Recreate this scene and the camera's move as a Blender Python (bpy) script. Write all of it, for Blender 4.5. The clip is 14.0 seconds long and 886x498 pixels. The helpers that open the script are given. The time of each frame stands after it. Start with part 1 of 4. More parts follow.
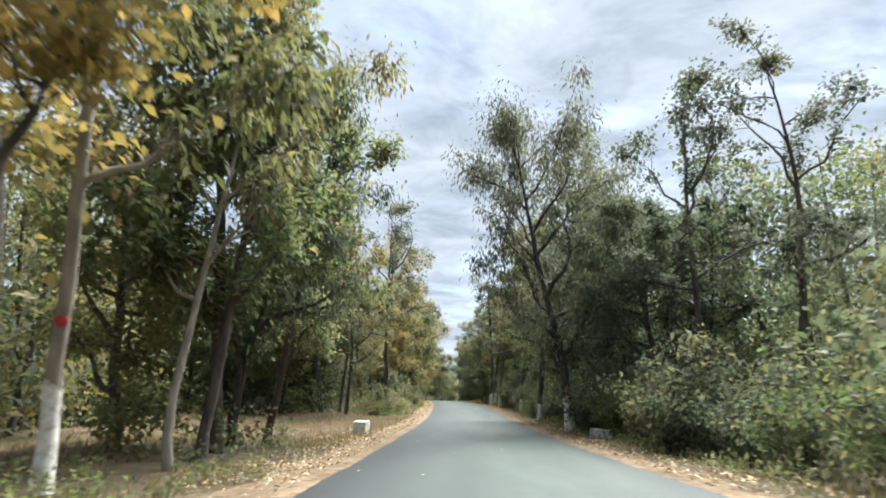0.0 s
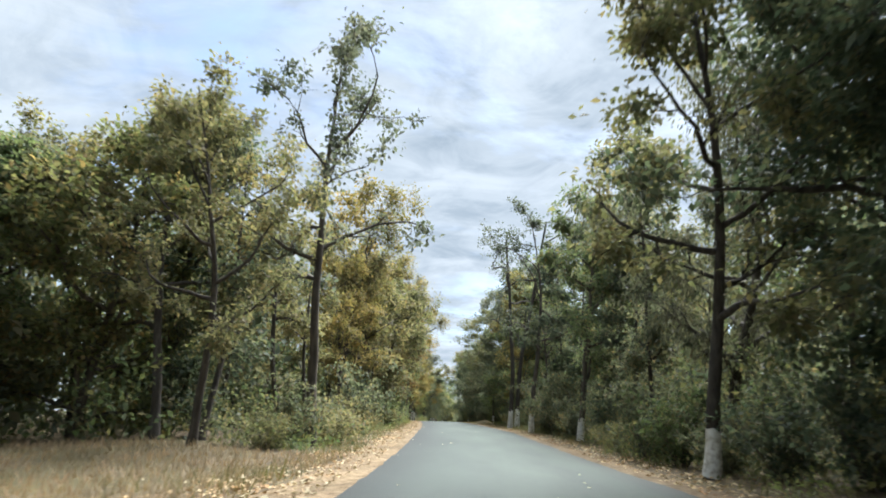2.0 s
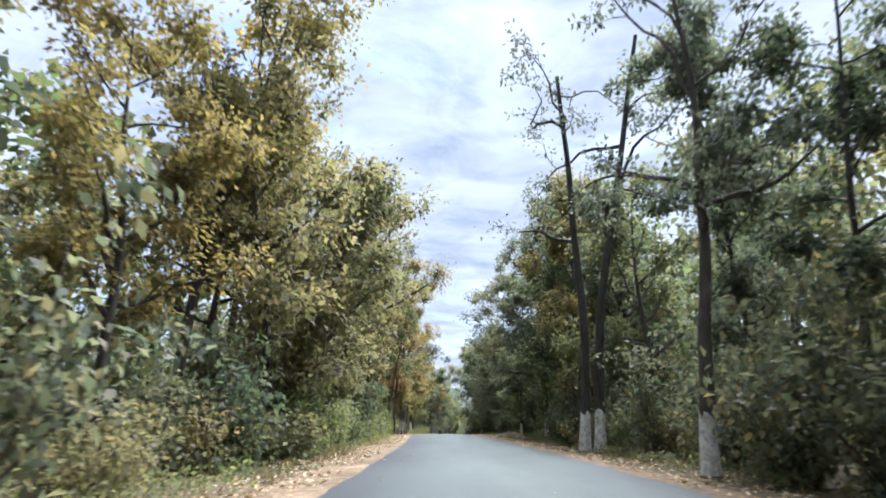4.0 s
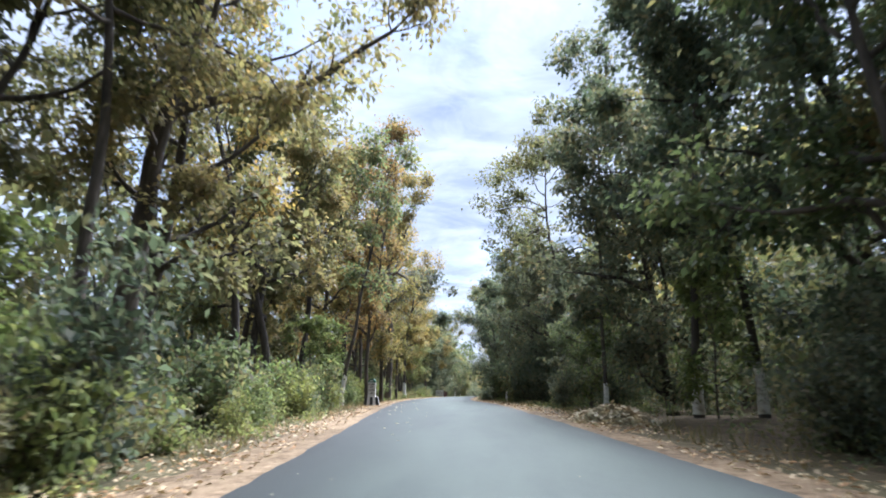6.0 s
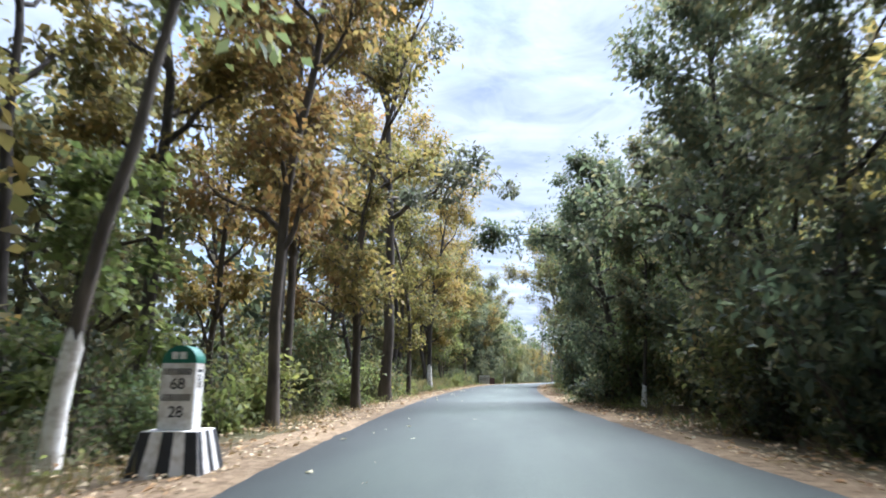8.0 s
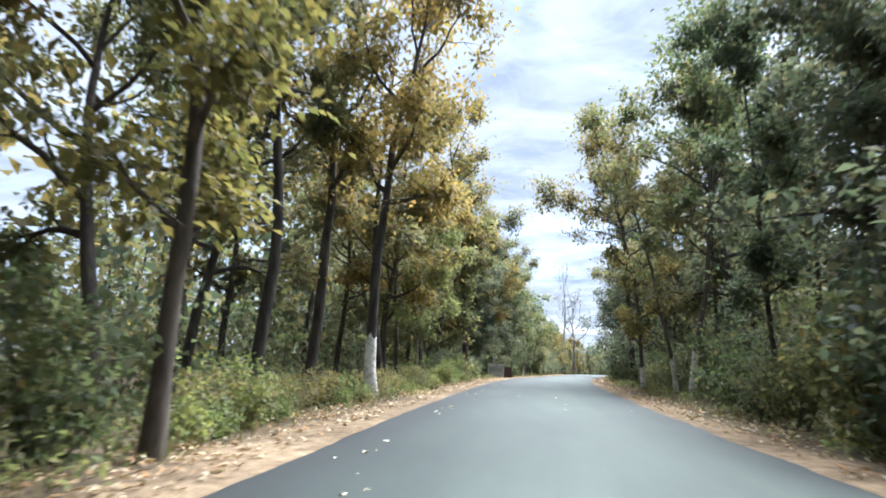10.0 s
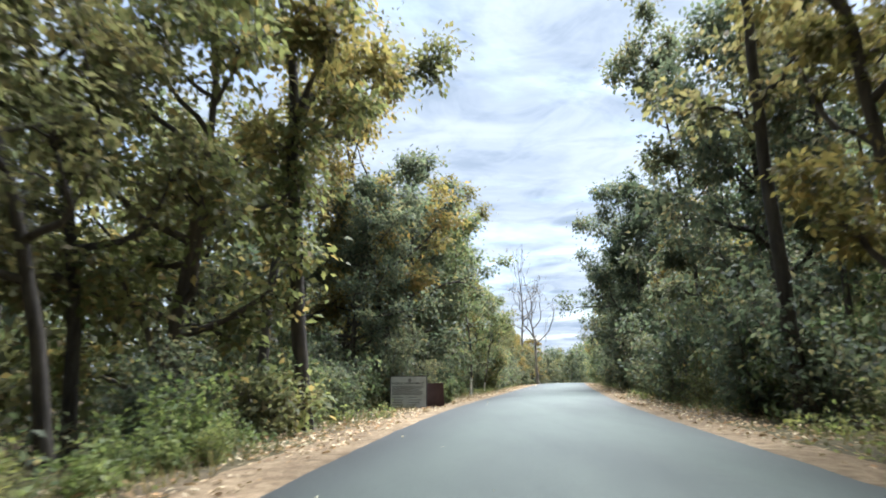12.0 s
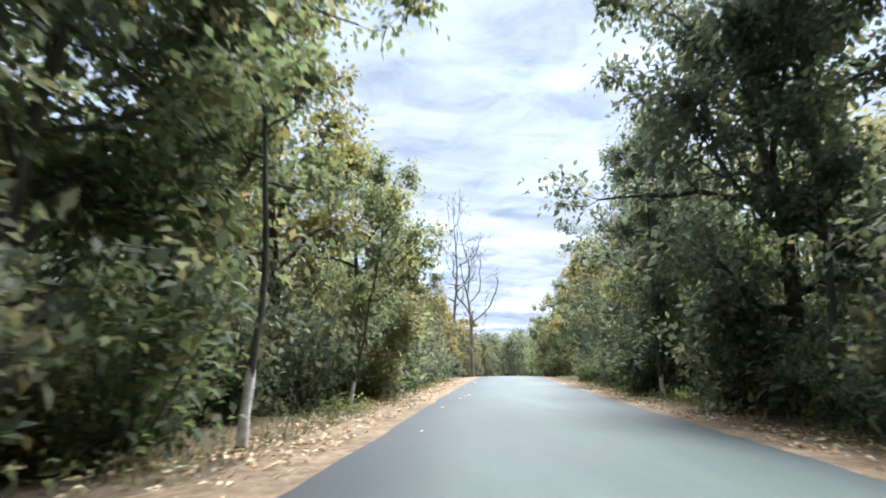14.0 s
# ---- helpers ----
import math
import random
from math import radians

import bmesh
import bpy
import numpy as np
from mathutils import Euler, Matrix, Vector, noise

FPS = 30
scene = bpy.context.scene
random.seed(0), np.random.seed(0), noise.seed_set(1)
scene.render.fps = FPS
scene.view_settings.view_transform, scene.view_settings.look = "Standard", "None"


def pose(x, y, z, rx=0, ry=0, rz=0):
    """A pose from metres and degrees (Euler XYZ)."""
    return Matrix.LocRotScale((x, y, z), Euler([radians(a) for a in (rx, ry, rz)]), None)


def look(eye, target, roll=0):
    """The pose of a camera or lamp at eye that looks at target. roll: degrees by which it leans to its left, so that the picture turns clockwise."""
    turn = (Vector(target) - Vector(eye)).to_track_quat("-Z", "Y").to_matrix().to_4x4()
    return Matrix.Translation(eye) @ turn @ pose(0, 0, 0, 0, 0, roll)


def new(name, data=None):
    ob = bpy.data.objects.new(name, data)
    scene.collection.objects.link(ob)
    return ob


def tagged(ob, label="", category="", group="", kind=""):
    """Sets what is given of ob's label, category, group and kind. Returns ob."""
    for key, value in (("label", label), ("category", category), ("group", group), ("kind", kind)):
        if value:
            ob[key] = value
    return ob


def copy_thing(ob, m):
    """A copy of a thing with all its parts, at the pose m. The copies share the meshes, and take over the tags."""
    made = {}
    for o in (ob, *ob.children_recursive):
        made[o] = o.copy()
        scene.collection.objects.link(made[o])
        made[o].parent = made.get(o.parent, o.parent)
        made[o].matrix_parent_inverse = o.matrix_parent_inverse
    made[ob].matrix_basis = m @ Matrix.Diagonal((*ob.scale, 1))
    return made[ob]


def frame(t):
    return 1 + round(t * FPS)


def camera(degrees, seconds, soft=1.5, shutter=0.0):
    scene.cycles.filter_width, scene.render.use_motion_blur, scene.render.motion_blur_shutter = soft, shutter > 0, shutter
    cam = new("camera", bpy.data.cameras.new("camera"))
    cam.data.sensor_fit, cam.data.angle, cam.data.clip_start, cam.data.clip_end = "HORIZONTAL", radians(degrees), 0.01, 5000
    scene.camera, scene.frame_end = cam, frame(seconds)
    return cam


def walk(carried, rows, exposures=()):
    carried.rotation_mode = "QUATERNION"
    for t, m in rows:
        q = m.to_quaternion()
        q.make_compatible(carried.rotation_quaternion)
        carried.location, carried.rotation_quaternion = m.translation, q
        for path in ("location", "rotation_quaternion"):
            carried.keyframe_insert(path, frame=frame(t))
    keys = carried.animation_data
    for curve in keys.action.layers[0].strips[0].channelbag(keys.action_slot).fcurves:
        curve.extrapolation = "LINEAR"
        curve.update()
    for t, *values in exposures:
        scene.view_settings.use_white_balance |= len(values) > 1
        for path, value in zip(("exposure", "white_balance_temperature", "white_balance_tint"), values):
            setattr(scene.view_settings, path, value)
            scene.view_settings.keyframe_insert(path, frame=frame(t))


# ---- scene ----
cam = camera(72.6, 14.0, soft=1.8, shutter=0.2)
PATH = [
    (0, (-0.707, -21.227, 1.407), (-0.762, -19.288, 1.895), 0.5),
    (0.5, (-0.955, -13.881, 1.324), (-1.004, -11.947, 1.833), 1.1),
    (1, (-1.198, -6.492, 1.237), (-1.241, -4.562, 1.761), 1.5),
    (1.5, (-1.290, 0.968, 1.192), (-1.333, 2.894, 1.727), 1.6),
    (2, (-1.242, 8.464, 1.188), (-1.295, 10.385, 1.742), 1.6),
    (2.2, (-1.212, 11.466, 1.195), (-1.267, 13.385, 1.757), 1.4),
    (4.3, (-1.448, 43.017, 1.711), (-1.517, 44.930, 2.293), -0.1),
    (4.5, (-1.509, 46.029, 1.783), (-1.583, 47.945, 2.352), -0.3),
    (5, (-1.583, 53.574, 1.924), (-1.657, 55.501, 2.454), -0.5),
    (5.5, (-1.739, 61.117, 2.029), (-1.811, 63.053, 2.524), -0.7),
    (6, (-1.996, 68.638, 2.119), (-2.078, 70.583, 2.579), -0.6),
    (6.5, (-2.308, 76.105, 2.215), (-2.422, 78.053, 2.653), -0.4),
    (6.8, (-2.445, 80.546, 2.281), (-2.583, 82.492, 2.720), -0.4),
    (7, (-2.602, 83.484, 2.328), (-2.761, 85.432, 2.750), -1.1),
    (7.5, (-3.005, 90.803, 2.440), (-3.205, 92.750, 2.849), -1.3),
    (8, (-3.640, 98.172, 2.524), (-3.862, 100.117, 2.931), -0.4),
    (8.2, (-3.868, 101.131, 2.543), (-4.099, 103.078, 2.941), -0.2),
    (10.3, (-5.627, 132.253, 2.492), (-5.877, 134.204, 2.855), 1.6),
    (10.5, (-5.662, 135.223, 2.489), (-5.896, 137.173, 2.866), 1.4),
    (11, (-5.570, 142.645, 2.482), (-5.750, 144.597, 2.879), -0.2),
    (11.5, (-5.335, 150.053, 2.471), (-5.463, 152.009, 2.869), -1.1),
    (12, (-5.107, 157.474, 2.459), (-5.189, 159.431, 2.861), -1.8),
    (12.5, (-4.782, 164.934, 2.446), (-4.823, 166.894, 2.841), -2.0),
    (13, (-4.221, 172.424, 2.417), (-4.217, 174.388, 2.799), -1.4),
    (13.5, (-3.672, 179.938, 2.362), (-3.602, 181.904, 2.725), -0.8),
    (14, (-2.809, 187.422, 2.282), (-2.679, 189.386, 2.639), -0.1),
]
walk(cam, [(t, look(eye, target, roll)) for t, eye, target, roll in PATH], exposures=[(0.0, 1.87, 5850, 9), (2.2, 1.87, 5800, 7), (4.5, 2.1, 5350, 17), (8.2, 2.16, 5300, 15), (10.5, 2.17, 5480, 12), (12.5, 1.98, 5550, 10), (14.0, 2.08, 5500, 13)])

# ---- light: hazy sun ahead and to the right of the road, thin broken cloud ----
SUN_EL, SUN_AZ = radians(57), radians(30)  # azimuth from +y towards +x


def node(tree, kind, **values):
    n = tree.nodes.new(kind)
    for k, v in values.items():
        if k in n.inputs:
            n.inputs[k].default_value = v
    return n


def make_world():
    w = bpy.data.worlds.new("sky")
    scene.world = w
    w.use_nodes = True
    t = w.node_tree
    t.nodes.clear()
    out, bg = t.nodes.new("ShaderNodeOutputWorld"), t.nodes.new("ShaderNodeBackground")
    sky = t.nodes.new("ShaderNodeTexSky")
    sky.sky_type, sky.sun_disc, sky.sun_elevation, sky.sun_rotation = "NISHITA", False, SUN_EL, SUN_AZ
    sky.air_density, sky.dust_density = 1.0, 2.0
    co = t.nodes.new("ShaderNodeTexCoord")
    sep = t.nodes.new("ShaderNodeSeparateXYZ")
    t.links.new(co.outputs["Generated"], sep.inputs[0])
    lift = t.nodes.new("ShaderNodeMath")
    lift.operation = "ADD"
    lift.inputs[1].default_value = 0.12
    up = t.nodes.new("ShaderNodeMath")
    up.operation = "MAXIMUM"
    up.inputs[1].default_value = 0.03
    t.links.new(sep.outputs[2], lift.inputs[0])
    t.links.new(lift.outputs[0], up.inputs[0])
    flat = []
    for axis in (0, 1):
        d = t.nodes.new("ShaderNodeMath")
        d.operation = "DIVIDE"
        t.links.new(sep.outputs[axis], d.inputs[0])
        t.links.new(up.outputs[0], d.inputs[1])
        flat.append(d)
    plane = t.nodes.new("ShaderNodeCombineXYZ")
    t.links.new(flat[0].outputs[0], plane.inputs[0])
    t.links.new(flat[1].outputs[0], plane.inputs[1])

    def clouds(scale, stretch, turn, detail, lo, hi, distortion):
        m = t.nodes.new("ShaderNodeMapping")
        m.inputs["Rotation"].default_value = (0, 0, turn)
        m.inputs["Scale"].default_value = stretch
        t.links.new(plane.outputs[0], m.inputs[0])
        n = node(t, "ShaderNodeTexNoise", Scale=scale, Detail=detail, Roughness=0.58, Distortion=distortion)
        t.links.new(m.outputs[0], n.inputs["Vector"])
        r = t.nodes.new("ShaderNodeMapRange")
        r.interpolation_type = "SMOOTHSTEP"
        r.inputs[1].default_value, r.inputs[2].default_value = lo, hi
        t.links.new(n.outputs["Fac"], r.inputs[0])
        return r

    cover = clouds(1.3, (0.8, 1.15, 1), 0.35, 10.0, 0.27, 0.52, 0.35)
    grey = clouds(2.1, (0.85, 1.2, 1), 0.2, 12.0, 0.34, 0.72, 0.8)
    fine = clouds(4.2, (0.95, 1.1, 1), 0.5, 10.0, 0.38, 0.66, 0.9)
    both = t.nodes.new("ShaderNodeMix")
    both.inputs[0].default_value = 0.4
    t.links.new(grey.outputs[0], both.inputs[2])
    t.links.new(fine.outputs[0], both.inputs[3])
    tone = t.nodes.new("ShaderNodeMix")
    tone.data_type = "RGBA"
    tone.inputs[6].default_value = (3.4, 3.54, 3.64, 1)
    tone.inputs[7].default_value = (1.75, 2.0, 2.25, 1)
    t.links.new(both.outputs[0], tone.inputs[0])
    mix = t.nodes.new("ShaderNodeMix")
    mix.data_type = "RGBA"
    t.links.new(cover.outputs[0], mix.inputs[0])
    t.links.new(sky.outputs[0], mix.inputs[6])
    t.links.new(tone.outputs[2], mix.inputs[7])
    t.links.new(mix.outputs[2], bg.inputs[0])
    bg.inputs[1].default_value = 0.072
    t.links.new(bg.outputs[0], out.inputs[0])


make_world()
lamp = new("sun", bpy.data.lights.new("sun", "SUN"))
lamp.data.energy, lamp.data.angle, lamp.data.color = 5.0, radians(45), (1.0, 0.95, 0.87)
to_sun = Vector((math.sin(SUN_AZ) * math.cos(SUN_EL), math.cos(SUN_AZ) * math.cos(SUN_EL), math.sin(SUN_EL)))
lamp.matrix_world = look(to_sun * 100, (0, 0, 0))


# ---- materials ----
def material(name, rough=0.8, spec=0.3):
    m = bpy.data.materials.new(name)
    m.use_nodes = True
    t = m.node_tree
    b = t.nodes["Principled BSDF"]
    b.inputs["Roughness"].default_value = rough
    b.inputs["Specular IOR Level"].default_value = spec
    return m, t, b


def ramp(t, fac, stops):
    r = t.nodes.new("ShaderNodeValToRGB")
    els = r.color_ramp.elements
    while len(els) < len(stops):
        els.new(0.5)
    for e, (p, c) in zip(els, stops):
        e.position, e.color = p, (*c, 1)
    t.links.new(fac, r.inputs[0])
    return r.outputs[0]


def noise_at(t, scale, detail=4.0, where="Object", stretch=None, rough=0.6):
    co = t.nodes.new("ShaderNodeTexCoord")
    n = node(t, "ShaderNodeTexNoise", Scale=scale, Detail=detail, Roughness=rough)
    v = co.outputs[where]
    if stretch:
        m = t.nodes.new("ShaderNodeMapping")
        m.inputs["Scale"].default_value = stretch
        t.links.new(v, m.inputs[0])
        v = m.outputs[0]
    t.links.new(v, n.inputs["Vector"])
    return n.outputs["Fac"]


def mixed(t, fac, a, b, how="MIX"):
    m = t.nodes.new("ShaderNodeMix")
    m.data_type, m.blend_type = "RGBA", how
    for socket, v in ((m.inputs[0], fac), (m.inputs[6], a), (m.inputs[7], b)):
        if isinstance(v, (int, float)):
            socket.default_value = v
        elif isinstance(v, tuple):
            socket.default_value = (*v, 1)
        else:
            t.links.new(v, socket)
    return m.outputs[2]


def bumped(t, b, height, strength, distance):
    n = t.nodes.new("ShaderNodeBump")
    n.inputs["Strength"].default_value, n.inputs["Distance"].default_value = strength, distance
    t.links.new(height, n.inputs["Height"])
    t.links.new(n.outputs[0], b.inputs["Normal"])


def leaf_material(name, tones, through_light=0.5, rough=0.6):
    """Foliage: each leaf has its own tone, each tree its own shade."""
    m, t, b = material(name, rough, 0.18)
    geo, info = t.nodes.new("ShaderNodeNewGeometry"), t.nodes.new("ShaderNodeObjectInfo")
    n = len(tones)
    c = ramp(t, geo.outputs["Random Per Island"], [(i / max(n - 1, 1), tone) for i, tone in enumerate(tones)])
    shade = ramp(t, info.outputs["Random"], [(0, (0.72, 0.78, 0.7)), (0.5, (1, 1, 1)), (1, (1.25, 1.1, 0.95))])
    c = mixed(t, 1.0, c, shade, "MULTIPLY")
    patch = noise_at(t, 0.7, 2.0)
    c = mixed(t, 1.0, c, ramp(t, patch, [(0.3, (0.7, 0.78, 0.75)), (0.7, (1.25, 1.15, 1.0))]), "MULTIPLY")
    t.links.new(c, b.inputs["Base Color"])
    tr = t.nodes.new("ShaderNodeBsdfTranslucent")
    t.links.new(mixed(t, 1.0, c, (1.5, 1.5, 1.1), "MULTIPLY"), tr.inputs[0])
    mx = t.nodes.new("ShaderNodeMixShader")
    mx.inputs[0].default_value = through_light
    out = t.nodes["Material Output"]
    t.links.new(b.outputs[0], mx.inputs[1])
    t.links.new(tr.outputs[0], mx.inputs[2])
    t.links.new(mx.outputs[0], out.inputs[0])
    return m


LEAF = {
    "green": leaf_material("leaf_green", [(0.0716, 0.0927, 0.0581), (0.116, 0.148, 0.0803), (0.158, 0.185, 0.106), (0.0969, 0.122, 0.0839), (0.223, 0.19, 0.104)]),
    "dark": leaf_material("leaf_dark_green", [(0.0627, 0.0798, 0.0673), (0.0902, 0.112, 0.0897), (0.116, 0.139, 0.112), (0.162, 0.147, 0.101)], 0.5),
    "olive": leaf_material("leaf_olive", [(0.101, 0.108, 0.062), (0.15, 0.154, 0.0856), (0.193, 0.181, 0.109), (0.116, 0.114, 0.0803), (0.206, 0.17, 0.0968)]),
    "gold": leaf_material("leaf_yellowing", [(0.112, 0.106, 0.05), (0.176, 0.154, 0.066), (0.222, 0.168, 0.076), (0.122, 0.123, 0.061)]),
    "orange": leaf_material("leaf_orange_brown", [(0.172, 0.11, 0.0603), (0.253, 0.155, 0.0763), (0.207, 0.162, 0.0799), (0.134, 0.108, 0.0622)]),
    "grey": leaf_material("leaf_grey_green", [(0.0631, 0.0733, 0.0657), (0.0896, 0.102, 0.0881), (0.107, 0.113, 0.102)]),
    "bright": leaf_material("leaf_bright_green", [(0.112, 0.146, 0.066), (0.17, 0.21, 0.09), (0.225, 0.25, 0.11), (0.132, 0.142, 0.086)], 0.48),
}


def bark_material(name, dark, light, scale=6.0):
    m, t, b = material(name, 0.9, 0.2)
    ridges = noise_at(t, scale, 6.0, stretch=(1, 1, 0.18))
    blotch = noise_at(t, 1.3, 3.0)
    c = ramp(t, ridges, [(0.3, dark), (0.7, light)])
    c = mixed(t, 1.0, c, ramp(t, blotch, [(0.3, (0.75, 0.75, 0.75)), (0.7, (1.2, 1.18, 1.12))]), "MULTIPLY")
    t.links.new(c, b.inputs["Base Color"])
    bumped(t, b, ridges, 0.6, 0.03)
    return m


BARK = {
    "dark": bark_material("bark_dark", (0.032, 0.028, 0.025), (0.1, 0.088, 0.076)),
    "brown": bark_material("bark_brown", (0.045, 0.039, 0.033), (0.125, 0.106, 0.087)),
    "pale": bark_material("bark_pale", (0.16, 0.14, 0.115), (0.36, 0.32, 0.27), 4.0),
}


def plain(name, colour, rough=0.6, spec=0.4, dirt=(0.75, 0.72, 0.68), grain=9.0):
    m, t, b = material(name, rough, spec)
    n = noise_at(t, grain, 6.0)
    big = noise_at(t, 1.7, 3.0)
    c = mixed(t, 1.0, colour, ramp(t, n, [(0.32, dirt), (0.55, (1, 1, 1))]), "MULTIPLY")
    c = mixed(t, 1.0, c, ramp(t, big, [(0.3, (0.85, 0.84, 0.8)), (0.6, (1, 1, 1))]), "MULTIPLY")
    t.links.new(c, b.inputs["Base Color"])
    bumped(t, b, n, 0.25, 0.01)
    return m


LIME = plain("limewash", (0.76, 0.75, 0.71), 0.9, 0.1, (0.5, 0.46, 0.4), 7.0)
STONE_WHITE = plain("painted_stone_white", (0.66, 0.66, 0.63), 0.75, 0.25, (0.62, 0.57, 0.5), 7.0)
PAINT_BLACK = plain("paint_black", (0.02, 0.022, 0.025), 0.6)
PAINT_GREEN = plain("paint_green", (0.012, 0.11, 0.075), 0.5)
SIGN_WHITE = plain("sign_sheet_white", (0.52, 0.56, 0.55), 0.5, 0.4, (0.8, 0.8, 0.8), 3.0)
SIGN_GREY = plain("sign_print_grey", (0.2, 0.215, 0.22), 0.6)
SIGN_RED = plain("sign_red_brown", (0.062, 0.032, 0.029), 0.6, 0.3, (0.7, 0.65, 0.6), 4.0)
STEEL = plain("sign_post_steel", (0.07, 0.075, 0.08), 0.5)


def asphalt_material():
    m, t, b = material("asphalt", 0.65, 0.22)
    uv = t.nodes.new("ShaderNodeUVMap")
    sep = t.nodes.new("ShaderNodeSeparateXYZ")
    t.links.new(uv.outputs[0], sep.inputs[0])
    wear = ramp(t, sep.outputs[0], [(0.0, (0.015, 0.019, 0.018)), (0.1, (0.019, 0.025, 0.023)), (0.26, (0.034, 0.046, 0.038)), (0.55, (0.049, 0.065, 0.052)), (0.85, (0.046, 0.061, 0.049)), (1.0, (0.03, 0.038, 0.034))])
    grit = noise_at(t, 60.0, 3.0)
    wave = noise_at(t, 0.35, 5.0, stretch=(1.6, 0.35, 1))
    c = mixed(t, 1.0, wear, ramp(t, grit, [(0.25, (0.6, 0.6, 0.6)), (0.75, (1.35, 1.35, 1.35))]), "MULTIPLY")
    c = mixed(t, 1.0, c, ramp(t, wave, [(0.3, (0.66, 0.68, 0.7)), (0.7, (1.34, 1.3, 1.27))]), "MULTIPLY")
    t.links.new(c, b.inputs["Base Color"])
    bumped(t, b, grit, 0.35, 0.006)
    return m


def sand_material():
    m, t, b = material("sandy_shoulder", 0.95, 0.1)
    fine, mid, big = noise_at(t, 34.0, 6.0), noise_at(t, 4.5, 6.0), noise_at(t, 0.45, 4.0)
    c = ramp(t, mid, [(0.3, (0.115, 0.083, 0.052)), (0.48, (0.215, 0.162, 0.103)), (0.7, (0.31, 0.242, 0.162))])
    c = mixed(t, 1.0, c, ramp(t, fine, [(0.3, (0.55, 0.53, 0.5)), (0.7, (1.25, 1.25, 1.25))]), "MULTIPLY")
    c = mixed(t, 1.0, c, ramp(t, big, [(0.35, (0.62, 0.6, 0.58)), (0.65, (1.12, 1.1, 1.06))]), "MULTIPLY")
    t.links.new(c, b.inputs["Base Color"])
    bumped(t, b, mixed(t, 0.5, fine, mid), 1.0, 0.05)
    return m


def floor_material():
    m, t, b = material("forest_floor", 0.95, 0.1)
    fine, mid, big = noise_at(t, 14.0, 6.0), noise_at(t, 1.6, 5.0), noise_at(t, 0.12, 3.0)
    c = ramp(t, mid, [(0.3, (0.06, 0.05, 0.034)), (0.5, (0.11, 0.088, 0.058)), (0.7, (0.165, 0.13, 0.085))])
    c = mixed(t, ramp(t, big, [(0.45, (0, 0, 0)), (0.65, (0.55, 0.55, 0.55))]), c, (0.075, 0.085, 0.035))
    c = mixed(t, 1.0, c, ramp(t, fine, [(0.3, (0.55, 0.53, 0.5)), (0.7, (1.25, 1.2, 1.15))]), "MULTIPLY")
    t.links.new(c, b.inputs["Base Color"])
    bumped(t, b, mixed(t, 0.5, fine, mid), 1.0, 0.08)
    return m


ASPHALT, SAND, FLOOR = asphalt_material(), sand_material(), floor_material()
LITTER = leaf_material("dry_leaf_litter", [(0.25, 0.17, 0.1), (0.38, 0.28, 0.18), (0.5, 0.42, 0.31), (0.16, 0.1, 0.06), (0.33, 0.2, 0.1)], 0.1, 0.8)
HEAP_LEAF = leaf_material("heaped_dry_leaf", [(0.42, 0.31, 0.245), (0.62, 0.5, 0.42), (0.76, 0.65, 0.57), (0.24, 0.16, 0.11)], 0.1, 0.8)
PAINT_RED = plain("paint_red", (0.42, 0.03, 0.03), 0.6)
PALE_LEAF = leaf_material("pale_dry_leaf", [(0.6, 0.55, 0.45), (0.45, 0.38, 0.28), (0.7, 0.66, 0.58)], 0.1, 0.7)
STRAW = leaf_material("dry_grass", [(0.27, 0.195, 0.145), (0.35, 0.26, 0.2), (0.21, 0.15, 0.11)], 0.25, 0.8)
ROADSIDE_GRASS = leaf_material("roadside_grass", [(0.1, 0.105, 0.05), (0.2, 0.165, 0.095), (0.075, 0.085, 0.04)], 0.3, 0.7)

# ---- the lie of the land: road centre line and height along y ----
KNOT_Y = [-400, -25, 0, 25, 50, 75, 100, 125, 150, 175, 200, 225, 250, 275, 300, 325, 450, 2500]
KNOT_X = [2.0, 0.17, 0.0, -0.05, -0.57, -1.65, -3.3, -4.95, -4.89, -3.41, 0.14, 4.04, 8.2, 12.36, 16.9, 23.0, 85.0, 1800.0]
KNOT_Z = [3.0, 0.24, 0.0, 0.11, 0.67, 1.01, 1.34, 1.31, 1.28, 1.21, 0.94, 0.69, 0.4, -0.3, -1.2, -2.2, -6.0, -6.0]


def along(y, values):
    """A smooth curve through the knots."""
    y = np.asarray(y, float)
    ky, kv = np.array(KNOT_Y, float), np.array(values, float)
    slope = np.zeros(len(ky))
    slope[1:-1] = (kv[2:] - kv[:-2]) / (ky[2:] - ky[:-2])
    slope[0], slope[-1] = slope[1], slope[-2]
    i = np.clip(np.searchsorted(ky, y) - 1, 0, len(ky) - 2)
    w = ky[i + 1] - ky[i]
    u = np.clip((y - ky[i]) / w, 0, 1)
    return (2 * u**3 - 3 * u**2 + 1) * kv[i] + (u**3 - 2 * u**2 + u) * w * slope[i] + (3 * u**2 - 2 * u**3) * kv[i + 1] + (u**3 - u**2) * w * slope[i + 1]


def road_x(y):
    return along(y, KNOT_X)


